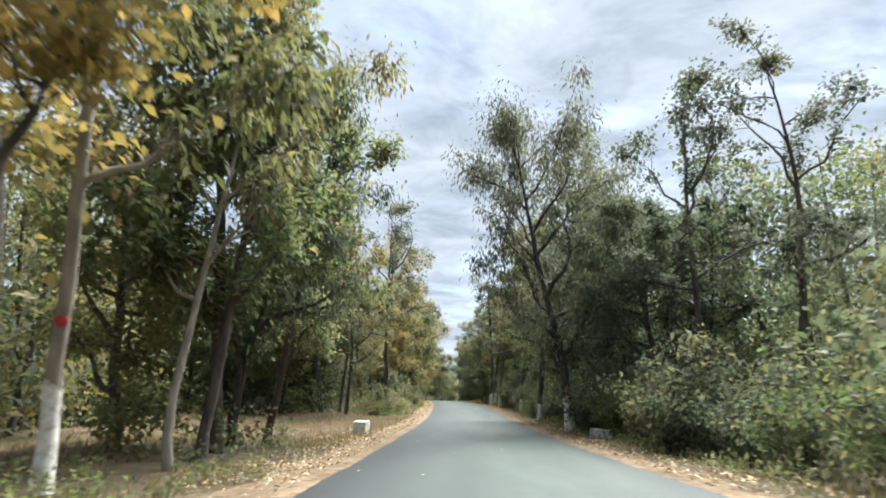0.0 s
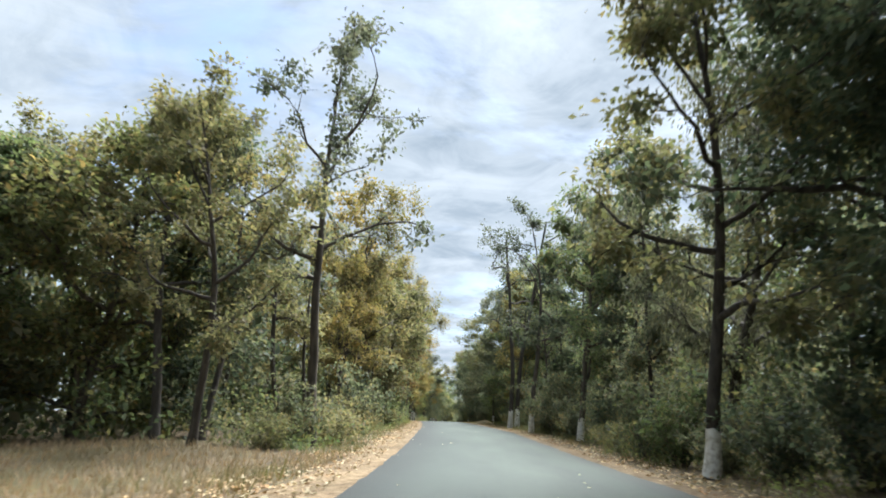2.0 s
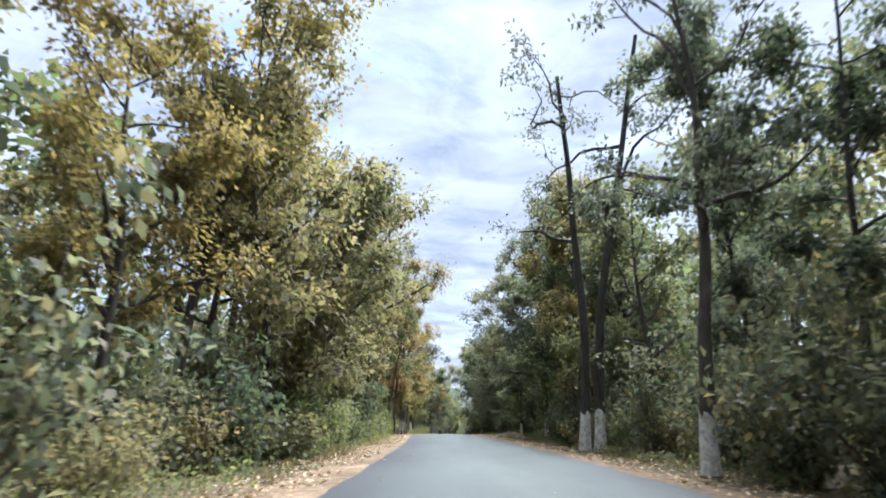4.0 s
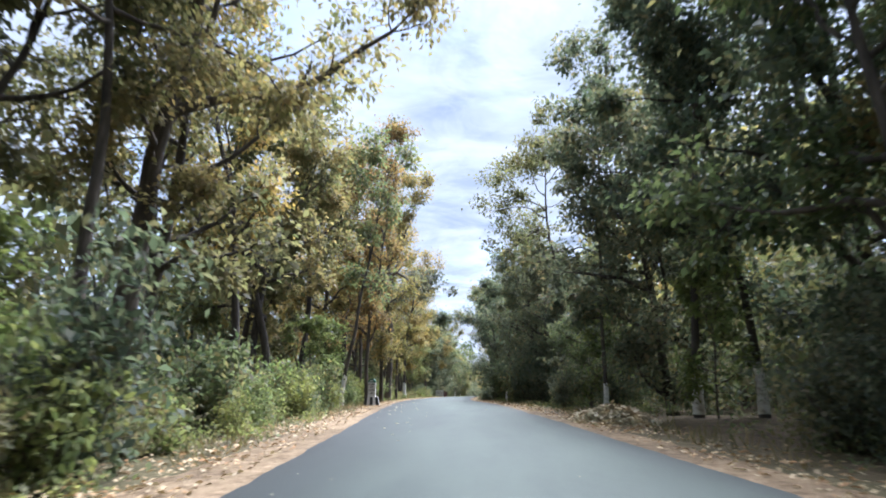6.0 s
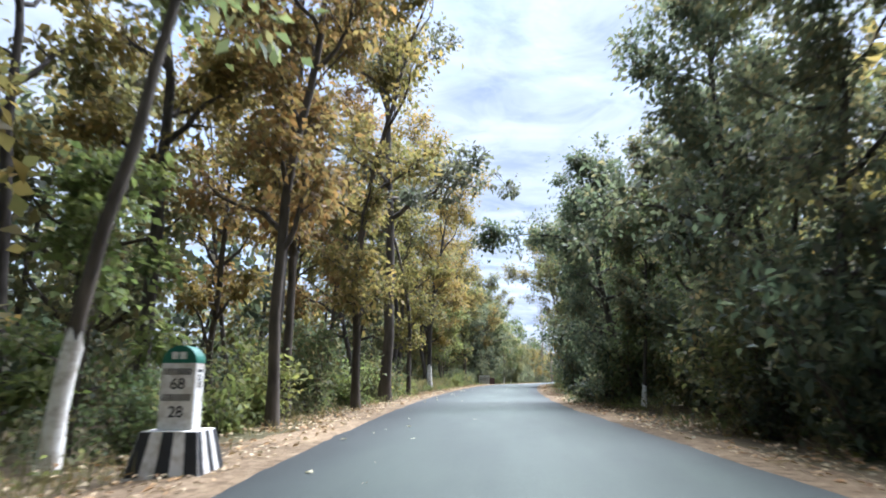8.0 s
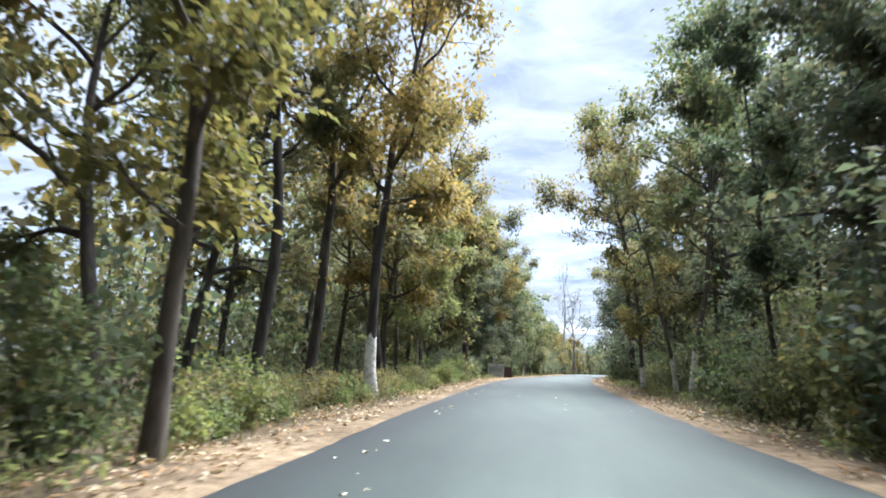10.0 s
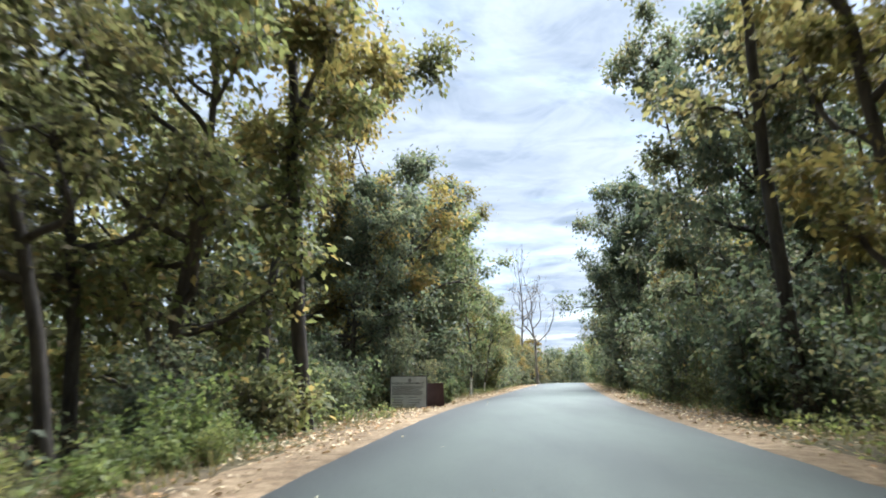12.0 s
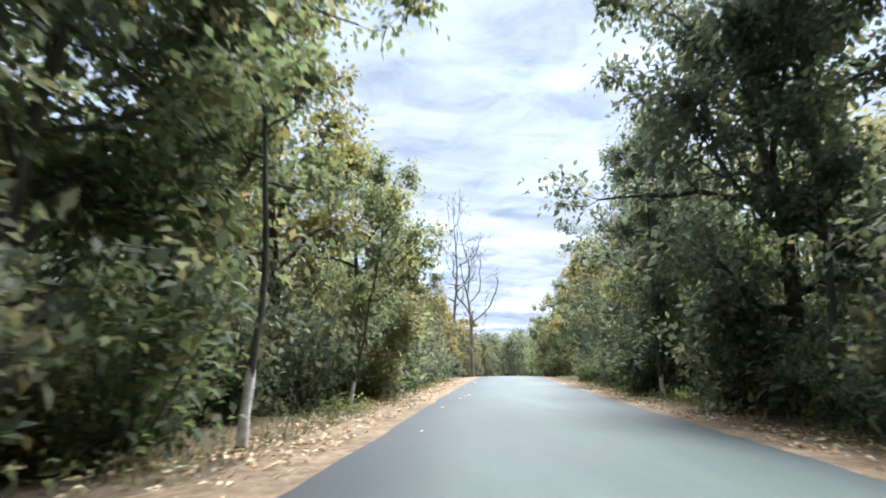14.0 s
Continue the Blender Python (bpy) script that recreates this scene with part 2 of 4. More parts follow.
def ground_z(x, y):
    """Height of the ground: level with the road at its edge, a little lower and uneven beside it."""
    x, y = np.asarray(x, float), np.asarray(y, float)
    off = np.abs(x - road_x(y))
    dip = -0.04 - 0.1 * np.clip((off - 3.5) / 3, 0, 1)
    rough = np.clip((off - 4.5) / 6, 0, 1) * 0.16 * (np.sin(x * 0.43 + y * 0.21) + np.sin(y * 0.37 - x * 0.19 + 1.3))
    return along(y, KNOT_Z) + dip + rough


ROAD_HALF = 3.08


def mesh(name, verts, faces, mat=None, smooth=False):
    me = bpy.data.meshes.new(name)
    me.from_pydata([tuple(v) for v in np.asarray(verts, float).tolist()], [], faces)
    if mat:
        me.materials.append(mat)
    if smooth:
        me.polygons.foreach_set("use_smooth", [True] * len(me.polygons))
    me.update()
    return me


def quads(name, verts, mat):
    """A mesh of loose leaves, each a polygon of its own; verts: leaves x corners x 3."""
    verts = np.asarray(verts, np.float32)
    n, k = verts.shape[:2]
    me = bpy.data.meshes.new(name)
    me.vertices.add(k * n)
    me.vertices.foreach_set("co", verts.ravel())
    me.loops.add(k * n)
    me.loops.foreach_set("vertex_index", np.arange(k * n, dtype=np.int32))
    me.polygons.add(n)
    me.polygons.foreach_set("loop_start", np.arange(0, k * n, k, dtype=np.int32))
    me.materials.append(mat)
    me.update(calc_edges=True)
    return me


def part(name, data, parent, label=""):
    ob = new(name, data)
    ob.parent = parent
    return tagged(ob, label)


def solid(name, bm, mat, parent, label="", bevel=0.0):
    if bevel:
        bmesh.ops.bevel(bm, geom=bm.edges[:], offset=bevel, segments=2, affect="EDGES", profile=0.5)
    me = bpy.data.meshes.new(name)
    bm.to_mesh(me)
    bm.free()
    me.materials.append(mat)
    return part(name, me, parent, label)


def box_bm(sx, sy, sz, at=(0, 0, 0), top=(1, 1)):
    """A block standing on at, its top scaled by top."""
    bm = bmesh.new()
    v = []
    for z, kx, ky in ((0, 1, 1), (sz, top[0], top[1])):
        for x, y in ((-1, -1), (1, -1), (1, 1), (-1, 1)):
            v.append(bm.verts.new((at[0] + x * sx / 2 * kx, at[1] + y * sy / 2 * ky, at[2] + z)))
    for f in ((3, 2, 1, 0), (4, 5, 6, 7), (0, 1, 5, 4), (1, 2, 6, 5), (2, 3, 7, 6), (3, 0, 4, 7)):
        bm.faces.new([v[i] for i in f])
    return bm


def strip(name, ys, offs_at, lift, mat, kind_label, category):
    """A sheet that follows the road: offs_at(y) gives its offsets from the centre line, the same number each time."""
    verts, faces, uvs = [], [], []
    for y in ys:
        cx = float(road_x(y))
        for o, up in offs_at(y):
            verts.append((cx + o, y, float(along(y, KNOT_Z)) + up + lift))
            uvs.append((o / (2 * ROAD_HALF) + 0.5, y))
    n = len(verts) // len(ys)
    for r in range(len(ys) - 1):
        for c in range(n - 1):
            a = r * n + c
            faces.append((a, a + 1, a + n + 1, a + n))
    me = mesh(name, verts, faces, mat, True)
    layer = me.uv_layers.new(name="UVMap")
    for loop in me.loops:
        layer.data[loop.index].uv = uvs[loop.vertex_index]
    return tagged(new(name, me), kind_label, category, kind="structure")


def wobble(y, seed, size):
    return size * (noise.noise(Vector((y * 0.35, seed, 0))) + 0.6 * noise.noise(Vector((y * 1.3, seed, 5))) + 0.35 * noise.noise(Vector((y * 4.1, seed, 9))))


def build_ground():
    ys = np.concatenate([np.linspace(-400, -60, 12), np.arange(-50, 330, 3.0), np.linspace(340, 600, 14), np.linspace(700, 2500, 8)])
    half = np.concatenate([[3.0, 3.6, 4.2, 5, 6, 7.5, 9, 11, 13, 15, 18, 21, 25, 30, 36, 45, 60], np.linspace(90, 2200, 8)])
    offs = np.concatenate([-half[::-1], [0.0], half])
    verts, faces = [], []
    for y in ys:
        xs = road_x(y) + offs
        zs = ground_z(xs, np.full(len(xs), y))
        verts += list(zip(xs, [y] * len(xs), zs))
    n = len(offs)
    for r in range(len(ys) - 1):
        for c in range(n - 1):
            a = r * n + c
            faces.append((a, a + 1, a + n + 1, a + n))
    tagged(new("ground", mesh("ground", verts, faces, FLOOR, True)), "brown forest floor with leaf litter and dry grass", "ground", kind="structure")


build_ground()
FINE_Y = np.concatenate([np.linspace(-200, -40, 30), np.arange(-39, 260, 0.3), np.linspace(261, 700, 120)])
strip("road", FINE_Y, lambda y: [(-ROAD_HALF + wobble(y, 1, 0.09), 0.0), (-2.2, 0.03), (-1.1, 0.045), (0, 0.05), (1.1, 0.045), (2.2, 0.03), (ROAD_HALF + wobble(y, 2, 0.09), 0.0)], 0.0, ASPHALT, "grey worn asphalt road with dark edges", "road")
strip("shoulder_left", FINE_Y, lambda y: [(-4.75 + wobble(y, 3, 0.5), -0.1), (-4.2, -0.03), (-3.6, -0.015), (-2.9, -0.012)], 0.0, SAND, "sandy orange road shoulder strewn with dry leaves", "shoulder")
strip("shoulder_right", FINE_Y, lambda y: [(2.9, -0.012), (3.5, -0.015), (3.9, -0.03), (4.35 + wobble(y, 4, 0.4), -0.1)], 0.0, SAND, "narrow sandy road shoulder with dry leaves", "shoulder")


# ---- trees ----
def tube(points, radii, sides, verts, faces):
    """Adds a tapered round limb along the points to the lists."""
    pts = np.asarray(points, float)
    base = len(verts)
    for i, p in enumerate(pts):
        d = pts[min(i + 1, len(pts) - 1)] - pts[max(i - 1, 0)]
        d = d / (np.linalg.norm(d) + 1e-9)
        a = np.cross(d, (0.31, 0.95, 0.05) if abs(d[2]) > 0.7 else (0, 0, 1))
        a /= np.linalg.norm(a) + 1e-9
        b = np.cross(d, a)
        for s in range(sides):
            an = 2 * math.pi * s / sides
            verts.append(p + radii[i] * (math.cos(an) * a + math.sin(an) * b))
    for i in range(len(pts) - 1):
        for s in range(sides):
            k, n = base + i * sides, base + (i + 1) * sides
            faces.append((k + s, k + (s + 1) % sides, n + (s + 1) % sides, n + s))


def grow(rng, start, way, length, steps, bend, lift):
    """A crooked line of points."""
    pts, d = [np.array(start, float)], np.array(way, float)
    for _ in range(steps):
        d = d + rng.normal(0, bend, 3) + (0, 0, lift)
        d /= np.linalg.norm(d)
        pts.append(pts[-1] + d * length / steps)
    return np.array(pts)


def leaf_quads(rng, at, length, width, droop, spread, full=False, out=None):
    """Leaves round the given points: base, one side, tip, other side, folded a little along the middle; out: the way they point."""
    n = len(at)
    base = at + rng.normal(0, 1, (n, 3)) * spread
    d = rng.normal(0, 1, (n, 3)) if out is None else out * 0.9 + rng.normal(0, 0.5, (n, 3))
    d[:, 2] -= droop
    d /= np.linalg.norm(d, axis=1, keepdims=True)
    up = rng.normal(0, 0.6, (n, 3)) + (0, 0, 1) if out is None else rng.normal(0, 0.42, (n, 3)) + out * 0.5 + (0, 0, 0.9)
    s = np.cross(d, up)
    s /= np.linalg.norm(s, axis=1, keepdims=True) + 1e-9
    nrm = np.cross(s, d)
    size = rng.uniform(0.65, 1.25, (n, 1))
    ln, wd = length * size, width * size
    tip = base + d * ln
    mid = base + d * ln * 0.48 + nrm * wd * 0.28
    if full:
        low, high = base + d * ln * 0.28 + nrm * wd * 0.2, base + d * ln * 0.66 + nrm * wd * 0.24
        return np.stack([base, low + s * wd * 0.44, high + s * wd * 0.42, tip, high - s * wd * 0.42, low - s * wd * 0.44], 1)
    return np.stack([base, mid + s * wd / 2, tip, mid - s * wd / 2], 1)


def sleeve_mesh(kind, rng, stems, high):
    """The limewash band round the foot of each stem, with a ragged upper edge."""
    sv, sf = [], []
    for pts, rad in stems:
        top = high + rng.uniform(-0.1, 0.15)
        zs = np.linspace(0.08, top, 6)
        line = np.array([[np.interp(z, pts[:, 2], pts[:, a]) for a in range(3)] for z in zs])
        wide = np.array([np.interp(z, pts[:, 2], rad) for z in zs]) + 0.012
        at0 = len(sv)
        tube(line, wide, 12, sv, sf)
        for s in range(12):
            sv[at0 + 60 + s] = sv[at0 + 60 + s] + np.array([0, 0, rng.uniform(-0.16, 0.1)])
    return mesh(kind + "_limewash", sv, sf, LIME, True)


def unit(v):
    return v / (np.linalg.norm(v) + 1e-9)


def branch_out(rng, lp, lr, ln, subs, twigs, bend, lift, fine, verts, faces, pads, first=2):
    """Side branches and twigs along a limb; the ends that carry bunches of leaves are added to pads."""
    last = len(lp) - 1
    for s in range(subs):
        j = min(first + int((last - first + 0.99) * rng.uniform() ** 0.7), last)
        d = unit(unit(lp[j] - lp[j - 1]) * 0.8 + rng.normal(0, 0.5, 3))
        sp = grow(rng, lp[j], d, ln * rng.uniform(0.2, 0.42), 4, bend * 1.3, lift)
        sr = lr[j] * np.linspace(0.62, 0.22, 5)
        tube(sp, sr, 3, verts, faces)
        pads += [sp[4], sp[2] * 0.5 + sp[3] * 0.5]
        for w in range(twigs if fine else 0):
            q = sp[int(rng.integers(1, 5))]
            tp = grow(rng, q, unit(rng.normal(0, 0.7, 3) + d), rng.uniform(0.3, 0.75), 2, 0.25, 0.04)
            tube(tp, np.array([0.016, 0.011, 0.005]), 3, verts, faces)
            if w % 2 == 0:
                pads.append(tp[2])
    pads.append(lp[-1])


def leaf_bunches(rng, pads, leaves, size, droop, big, flat, stray):
    """Leaves gathered in uneven bunches round the ends of the branches, with gaps between the bunches."""
    pads = np.array(pads)
    weight = rng.gamma(1.6, 1.0, len(pads))
    pick = rng.choice(len(pads), leaves, p=weight / weight.sum())
    reach = big * rng.uniform(0.6, 1.3, len(pads))[pick][:, None]
    out = rng.normal(0, 1, (leaves, 3))
    out /= np.linalg.norm(out, axis=1, keepdims=True)
    far = rng.uniform(0, 1, (leaves, 1)) ** 0.5
    loose = rng.uniform(0, 1, (leaves, 1)) < stray
    at = pads[pick] + out * far * reach * np.where(loose, 2.0, 1.0) * np.array((1, 1, flat))
    return leaf_quads(rng, at, size[0], size[1], droop, 0.03, out=out)


def tree_meshes(kind, seed, h, r0, lo, radius, limbs, leaves, leaf, bark, size=(0.3, 0.15), droop=0.35, lean=0.03, profile="oval", forks=1, subs=4, twigs=4, lift=0.06, bend=0.2, crook=0.05, rise=0.4, pad=1.0, flat=0.7, fill=0.0, stray=0.12, thick=1.0, lime=1.42, taper=0.88, arm=None):
    """Trunk with limbs, crown of leaves and a limewash sleeve: three meshes for a kind of tree, its foot at the origin."""
    rng = np.random.default_rng(seed)
    fine = not kind.endswith("_far")
    tv, tf, pads, inner = [], [], [], []
    stems = []
    for k in range(forks):
        turn = 2 * math.pi * (k / forks) + rng.uniform(0, 1)
        foot = (0.0, 0.0, -0.3) if forks == 1 else (0.29 * math.cos(turn), 0.29 * math.sin(turn), -0.3)
        way = (math.cos(turn) * lean, math.sin(turn) * lean, 1.0)
        pts = grow(rng, foot, unit(np.array(way)), h * (1 if k == 0 else rng.uniform(0.8, 0.95)), 14, crook, 0.03)
        if forks > 1:  # the stems stand close together and part higher up
            pts[:, :2] = np.array(foot)[:2] + (pts[:, :2] - np.array(foot)[:2]) * 0.5 + np.outer(np.clip(np.linspace(-0.35, 1, 15), 0, 1) ** 1.3, (math.cos(turn), math.sin(turn))) * 1.5
        rad = r0 * (0.8 if forks > 1 else 1) * (1 - np.linspace(0, 1, 15) ** 1.2 * taper)
        rad[0] *= 1.4
        tube(pts, rad, 10, tv, tf)
        stems.append((pts, rad))
    for k in range(limbs):
        pts, rad = stems[k % forks]
        f = lo + (0.98 - lo) * ((k + rng.uniform(0, 0.9)) / limbs)
        i = min(int(f * 14), 13)
        u = f * 14 - i
        p = pts[i] * (1 - u) + pts[i + 1] * u
        g = (f - lo) / (1 - lo)
        reach = {"oval": 0.4 + 0.7 * math.sin(math.pi * min(g * 0.9 + 0.1, 1.0)), "top": 0.3 + 0.7 * g ** 0.6 if g < 0.85 else 0.75, "cone": 1.05 - 0.8 * g, "column": 0.6 + 0.35 * math.sin(math.pi * g)}[profile]
        ln = radius * reach * rng.uniform(0.7, 1.15)
        an = k * 2.4 + rng.uniform(-0.6, 0.6)
        way = np.array([math.cos(an), math.sin(an), rise + 0.6 * g + rng.uniform(-0.25, 0.3)])
        lp = grow(rng, p, unit(way), ln, 7, bend, lift)
        lr = min(rad[i] * 0.75, (0.035 + 0.026 * ln) * thick) * np.linspace(1, 0.25, 8)
        tube(lp, lr, 5, tv, tf)
        branch_out(rng, lp, lr, ln, subs, twigs, bend, lift, fine, tv, tf, pads)
        inner += [lp[2], lp[4], lp[5], lp[6]]
    if arm:  # one long crooked limb that reaches out over the road
        f, ln, up = arm
        pts, rad = stems[0]
        i = int(f * 14)
        way = unit(np.array([1.0, 0.0, up]))
        lp = grow(rng, pts[i], way, ln, 10, 0.2, 0.0)
        lp = lp + np.outer(np.linspace(0, 1, 11), pts[i] + way * ln - lp[-1])
        lr = rad[i] * 0.8 * np.linspace(1, 0.22, 11)
        tube(lp, lr, 6, tv, tf)
        branch_out(rng, lp, lr, ln * 0.5, 15, 5, 0.25, 0.03, True, tv, tf, pads, 2)
    trunk = mesh(kind + "_trunk", tv, tf, BARK[bark], True)
    crown = None
    if leaves:
        big = (0.3 + 0.075 * radius) * pad
        got = [leaf_bunches(rng, pads, leaves, size, droop, big, flat, stray)]
        if fill:
            got.append(leaf_bunches(rng, inner, int(leaves * fill), size, droop, big * 1.3, 0.9, 0.3))
        crown = quads(kind + "_crown", np.concatenate(got), LEAF[leaf])
    return trunk, crown, sleeve_mesh(kind, rng, stems, lime)


KINDS = {
    "sal_a": dict(seed=11, h=16, r0=0.2, crook=0.07, lo=0.27, radius=4.4, limbs=13, leaves=7740, leaf="olive", bark="dark", size=(0.25, 0.144), bend=0.22, rise=0.45),
    "sal_b": dict(seed=12, h=14.5, r0=0.17, lo=0.2, radius=3.8, limbs=14, leaves=7740, leaf="green", bark="brown", size=(0.25, 0.138), fill=0.15),
    "sal_c": dict(seed=13, lime=2.0, h=17.5, r0=0.18, crook=0.07, lo=0.34, radius=4.8, limbs=12, leaves=7200, leaf="gold", bark="dark", profile="top", size=(0.237, 0.138), bend=0.24, rise=0.5),
    "sal_d": dict(seed=14, h=15.5, r0=0.17, lo=0.2, radius=4.2, limbs=16, leaves=9000, leaf="gold", bark="dark", size=(0.25, 0.138), bend=0.2, fill=0.15),
    "dense_a": dict(seed=21, h=12.5, r0=0.2, lo=0.06, radius=3.9, limbs=22, leaves=11250, leaf="dark", bark="dark", size=(0.237, 0.138), rise=0.2, fill=0.3),
    "dense_b": dict(seed=22, h=11, r0=0.17, lo=0.05, radius=3.4, limbs=20, leaves=9450, leaf="green", bark="brown", size=(0.231, 0.131), rise=0.2, fill=0.3),
    "dense_c": dict(seed=24, h=11.5, r0=0.18, lo=0.06, radius=3.7, limbs=19, leaves=8600, leaf="olive", bark="brown", size=(0.25, 0.14), rise=0.25, fill=0.25),
    "gum_a": dict(seed=31, lime=1.85, pad=1.15, h=17, r0=0.25, lo=0.18, radius=5.4, limbs=20, leaves=15300, leaf="grey", bark="dark", size=(0.312, 0.0875), droop=1.7, rise=0.55, flat=1.15, subs=6, twigs=5, fill=0.15),
    "gum_b": dict(seed=32, h=15, r0=0.115, crook=0.085, lo=0.3, radius=4.2, limbs=13, leaves=7200, leaf="olive", bark="pale", size=(0.275, 0.0938), droop=1.4, lean=0.06, rise=0.5, flat=1.0),
    "airy_a": dict(thick=1.2, seed=41, h=17, r0=0.19, crook=0.06, lo=0.34, radius=4.4, limbs=13, leaves=4320, leaf="grey", bark="brown", size=(0.225, 0.131), bend=0.3, pad=0.7, stray=0.06),
    "airy_b": dict(thick=1.25, seed=42, h=15.5, r0=0.16, crook=0.085, lo=0.38, radius=4.8, limbs=11, leaves=4680, leaf="olive", bark="dark", size=(0.225, 0.131), bend=0.32, profile="top", pad=0.75, stray=0.06),
    "airy_c": dict(seed=43, h=17.5, r0=0.17, crook=0.055, lo=0.52, rise=0.1, radius=5.0, limbs=15, leaves=9800, leaf="olive", bark="brown", size=(0.237, 0.138), bend=0.32, pad=0.95, flat=0.5, stray=0.06),
    "orange_a": dict(seed=51, h=20, r0=0.14, lo=0.2, radius=3.2, limbs=18, leaves=8100, leaf="orange", bark="brown", size=(0.237, 0.131), profile="column", lift=0.16, rise=0.8),
    "orange_b": dict(seed=52, h=18, r0=0.15, lo=0.14, radius=3.6, limbs=18, leaves=8820, leaf="gold", bark="brown", size=(0.237, 0.131), profile="column", lift=0.12, rise=0.6),
    "tower": dict(seed=63, crook=0.03, h=17, r0=0.118, lean=0.0, lo=0.25, radius=2.6, limbs=20, leaves=9720, leaf="dark", bark="dark", size=(0.237, 0.138), profile="column", bend=0.22, fill=0.12),
    "spire": dict(seed=64, lime=1.15, crook=0.03, h=17, r0=0.09, lean=0.0, lo=0.24, radius=1.9, limbs=22, leaves=7200, leaf="dark", bark="dark", size=(0.237, 0.138), profile="column", bend=0.22, rise=0.3, fill=0.15, pad=1.1),
    "fork": dict(seed=61, taper=0.55, h=18, r0=0.23, lo=0.46, radius=6.8, limbs=10, leaves=2300, leaf="grey", bark="dark", size=(0.21, 0.12), forks=2, bend=0.42, profile="top", rise=0.05, lift=0.04, pad=0.6, lean=0.0, crook=0.04, stray=0.0, thick=1.5, subs=5),
    "giant": dict(seed=65, h=20, r0=0.4, crook=0.06, lo=0.3, radius=7.2, limbs=12, leaves=12150, leaf="dark", bark="brown", size=(0.237, 0.138), bend=0.28, profile="top", subs=7, twigs=5),
    "reach_a": dict(seed=66, h=20, r0=0.4, crook=0.06, lo=0.3, radius=6.6, limbs=12, leaves=12600, leaf="olive", bark="brown", size=(0.237, 0.138), bend=0.28, profile="top", subs=7, twigs=5, arm=(0.55, 8.2, 0.6)),
    "reach_b": dict(seed=44, h=15.5, r0=0.17, crook=0.06, lo=0.36, radius=4.4, limbs=11, leaves=5580, leaf="olive", bark="dark", size=(0.237, 0.138), bend=0.32, profile="top", pad=0.8, arm=(0.68, 5.2, 0.6)),
    "reach_c": dict(seed=23, h=12.5, r0=0.2, lo=0.06, radius=3.9, limbs=22, leaves=11250, leaf="dark", bark="dark", size=(0.237, 0.138), rise=0.2, fill=0.3, arm=(0.68, 5.2, 0.25)),
    "bare": dict(seed=71, h=16, r0=0.16, lo=0.35, radius=4.2, limbs=13, leaves=0, leaf="grey", bark="pale", bend=0.3),
    "bare_wide": dict(thick=2.2, seed=72, h=13, r0=0.24, crook=0.1, lo=0.3, radius=8.0, limbs=10, leaves=0, leaf="grey", bark="pale", bend=0.4, rise=0.35, subs=6),
    "pole": dict(seed=81, h=13, r0=0.085, crook=0.07, lo=0.4, radius=2.2, limbs=11, leaves=2700, leaf="green", bark="brown", profile="column", size=(0.225, 0.125)),
    "slim": dict(seed=83, h=9.5, r0=0.07, crook=0.1, lo=0.28, radius=2.8, limbs=11, leaves=2600, leaf="bright", bark="pale", size=(0.26, 0.15), rise=0.5, pad=0.9),
    "sapling": dict(seed=82, h=6.0, r0=0.045, lo=0.15, radius=1.8, limbs=11, leaves=2160, leaf="bright", bark="brown", subs=3, twigs=3, size=(0.25, 0.15), rise=0.5, pad=0.7),
}
for kind in [k for k in KINDS if k.split("_")[0] in ("sal", "dense", "gum", "airy", "orange")]:
    d = dict(KINDS[kind])
    d["seed"], d["leaves"], d["size"] = d["seed"] + 100, max(int(d["leaves"] * 0.4), 1500), (d["size"][0] * 1.45, d["size"][1] * 1.5)
    KINDS[kind + "_far"] = d
MADE, FIRST = {}, {}
LABELS = {
    "sal_a": "tall forest tree with olive green leaves", "sal_b": "slim forest tree with mid-green leaves", "sal_c": "tall dark-barked tree with yellowing leaves",
    "dense_a": "dense dark green tree leafy to the ground", "dense_b": "bushy green tree leafy to the ground", "dense_c": "bushy olive and brownish tree leafy to the ground", "gum_a": "large tree with drooping narrow grey-green leaves",
    "gum_b": "crooked pale-barked tree with drooping olive leaves", "airy_a": "sparse tall tree with twisted branches and few leaves", "airy_b": "tall tree with crooked dark limbs and olive leaves",
    "airy_c": "tall tree with high open crown of twisted limbs", "tower": "tall narrow tree with dark green leaves", "spire": "very slender tall tree with a tight dark green crown", "orange_a": "slender tree with orange-brown drying leaves", "orange_b": "slender tree with yellow drying leaves", "fork": "tall dark twin-stemmed tree with thin crown",
    "reach_a": "huge leaning tree with a long limb over the road", "reach_b": "tall crooked tree with one leafy limb reaching out", "reach_c": "dense dark tree with a branch overhanging the road",
    "giant": "huge old tree with leaning trunk and heavy spreading limbs", "sal_d": "full-crowned tall tree with golden yellowing leaves",
    "bare": "leafless pale tree with crooked branches", "bare_wide": "leafless pale tree with wide twisted limbs", "pole": "thin straight young tree with small crown", "slim": "slim pale-stemmed young tree with yellow-green leaves", "sapling": "bright green broad-leaved sapling at the roadside",
}


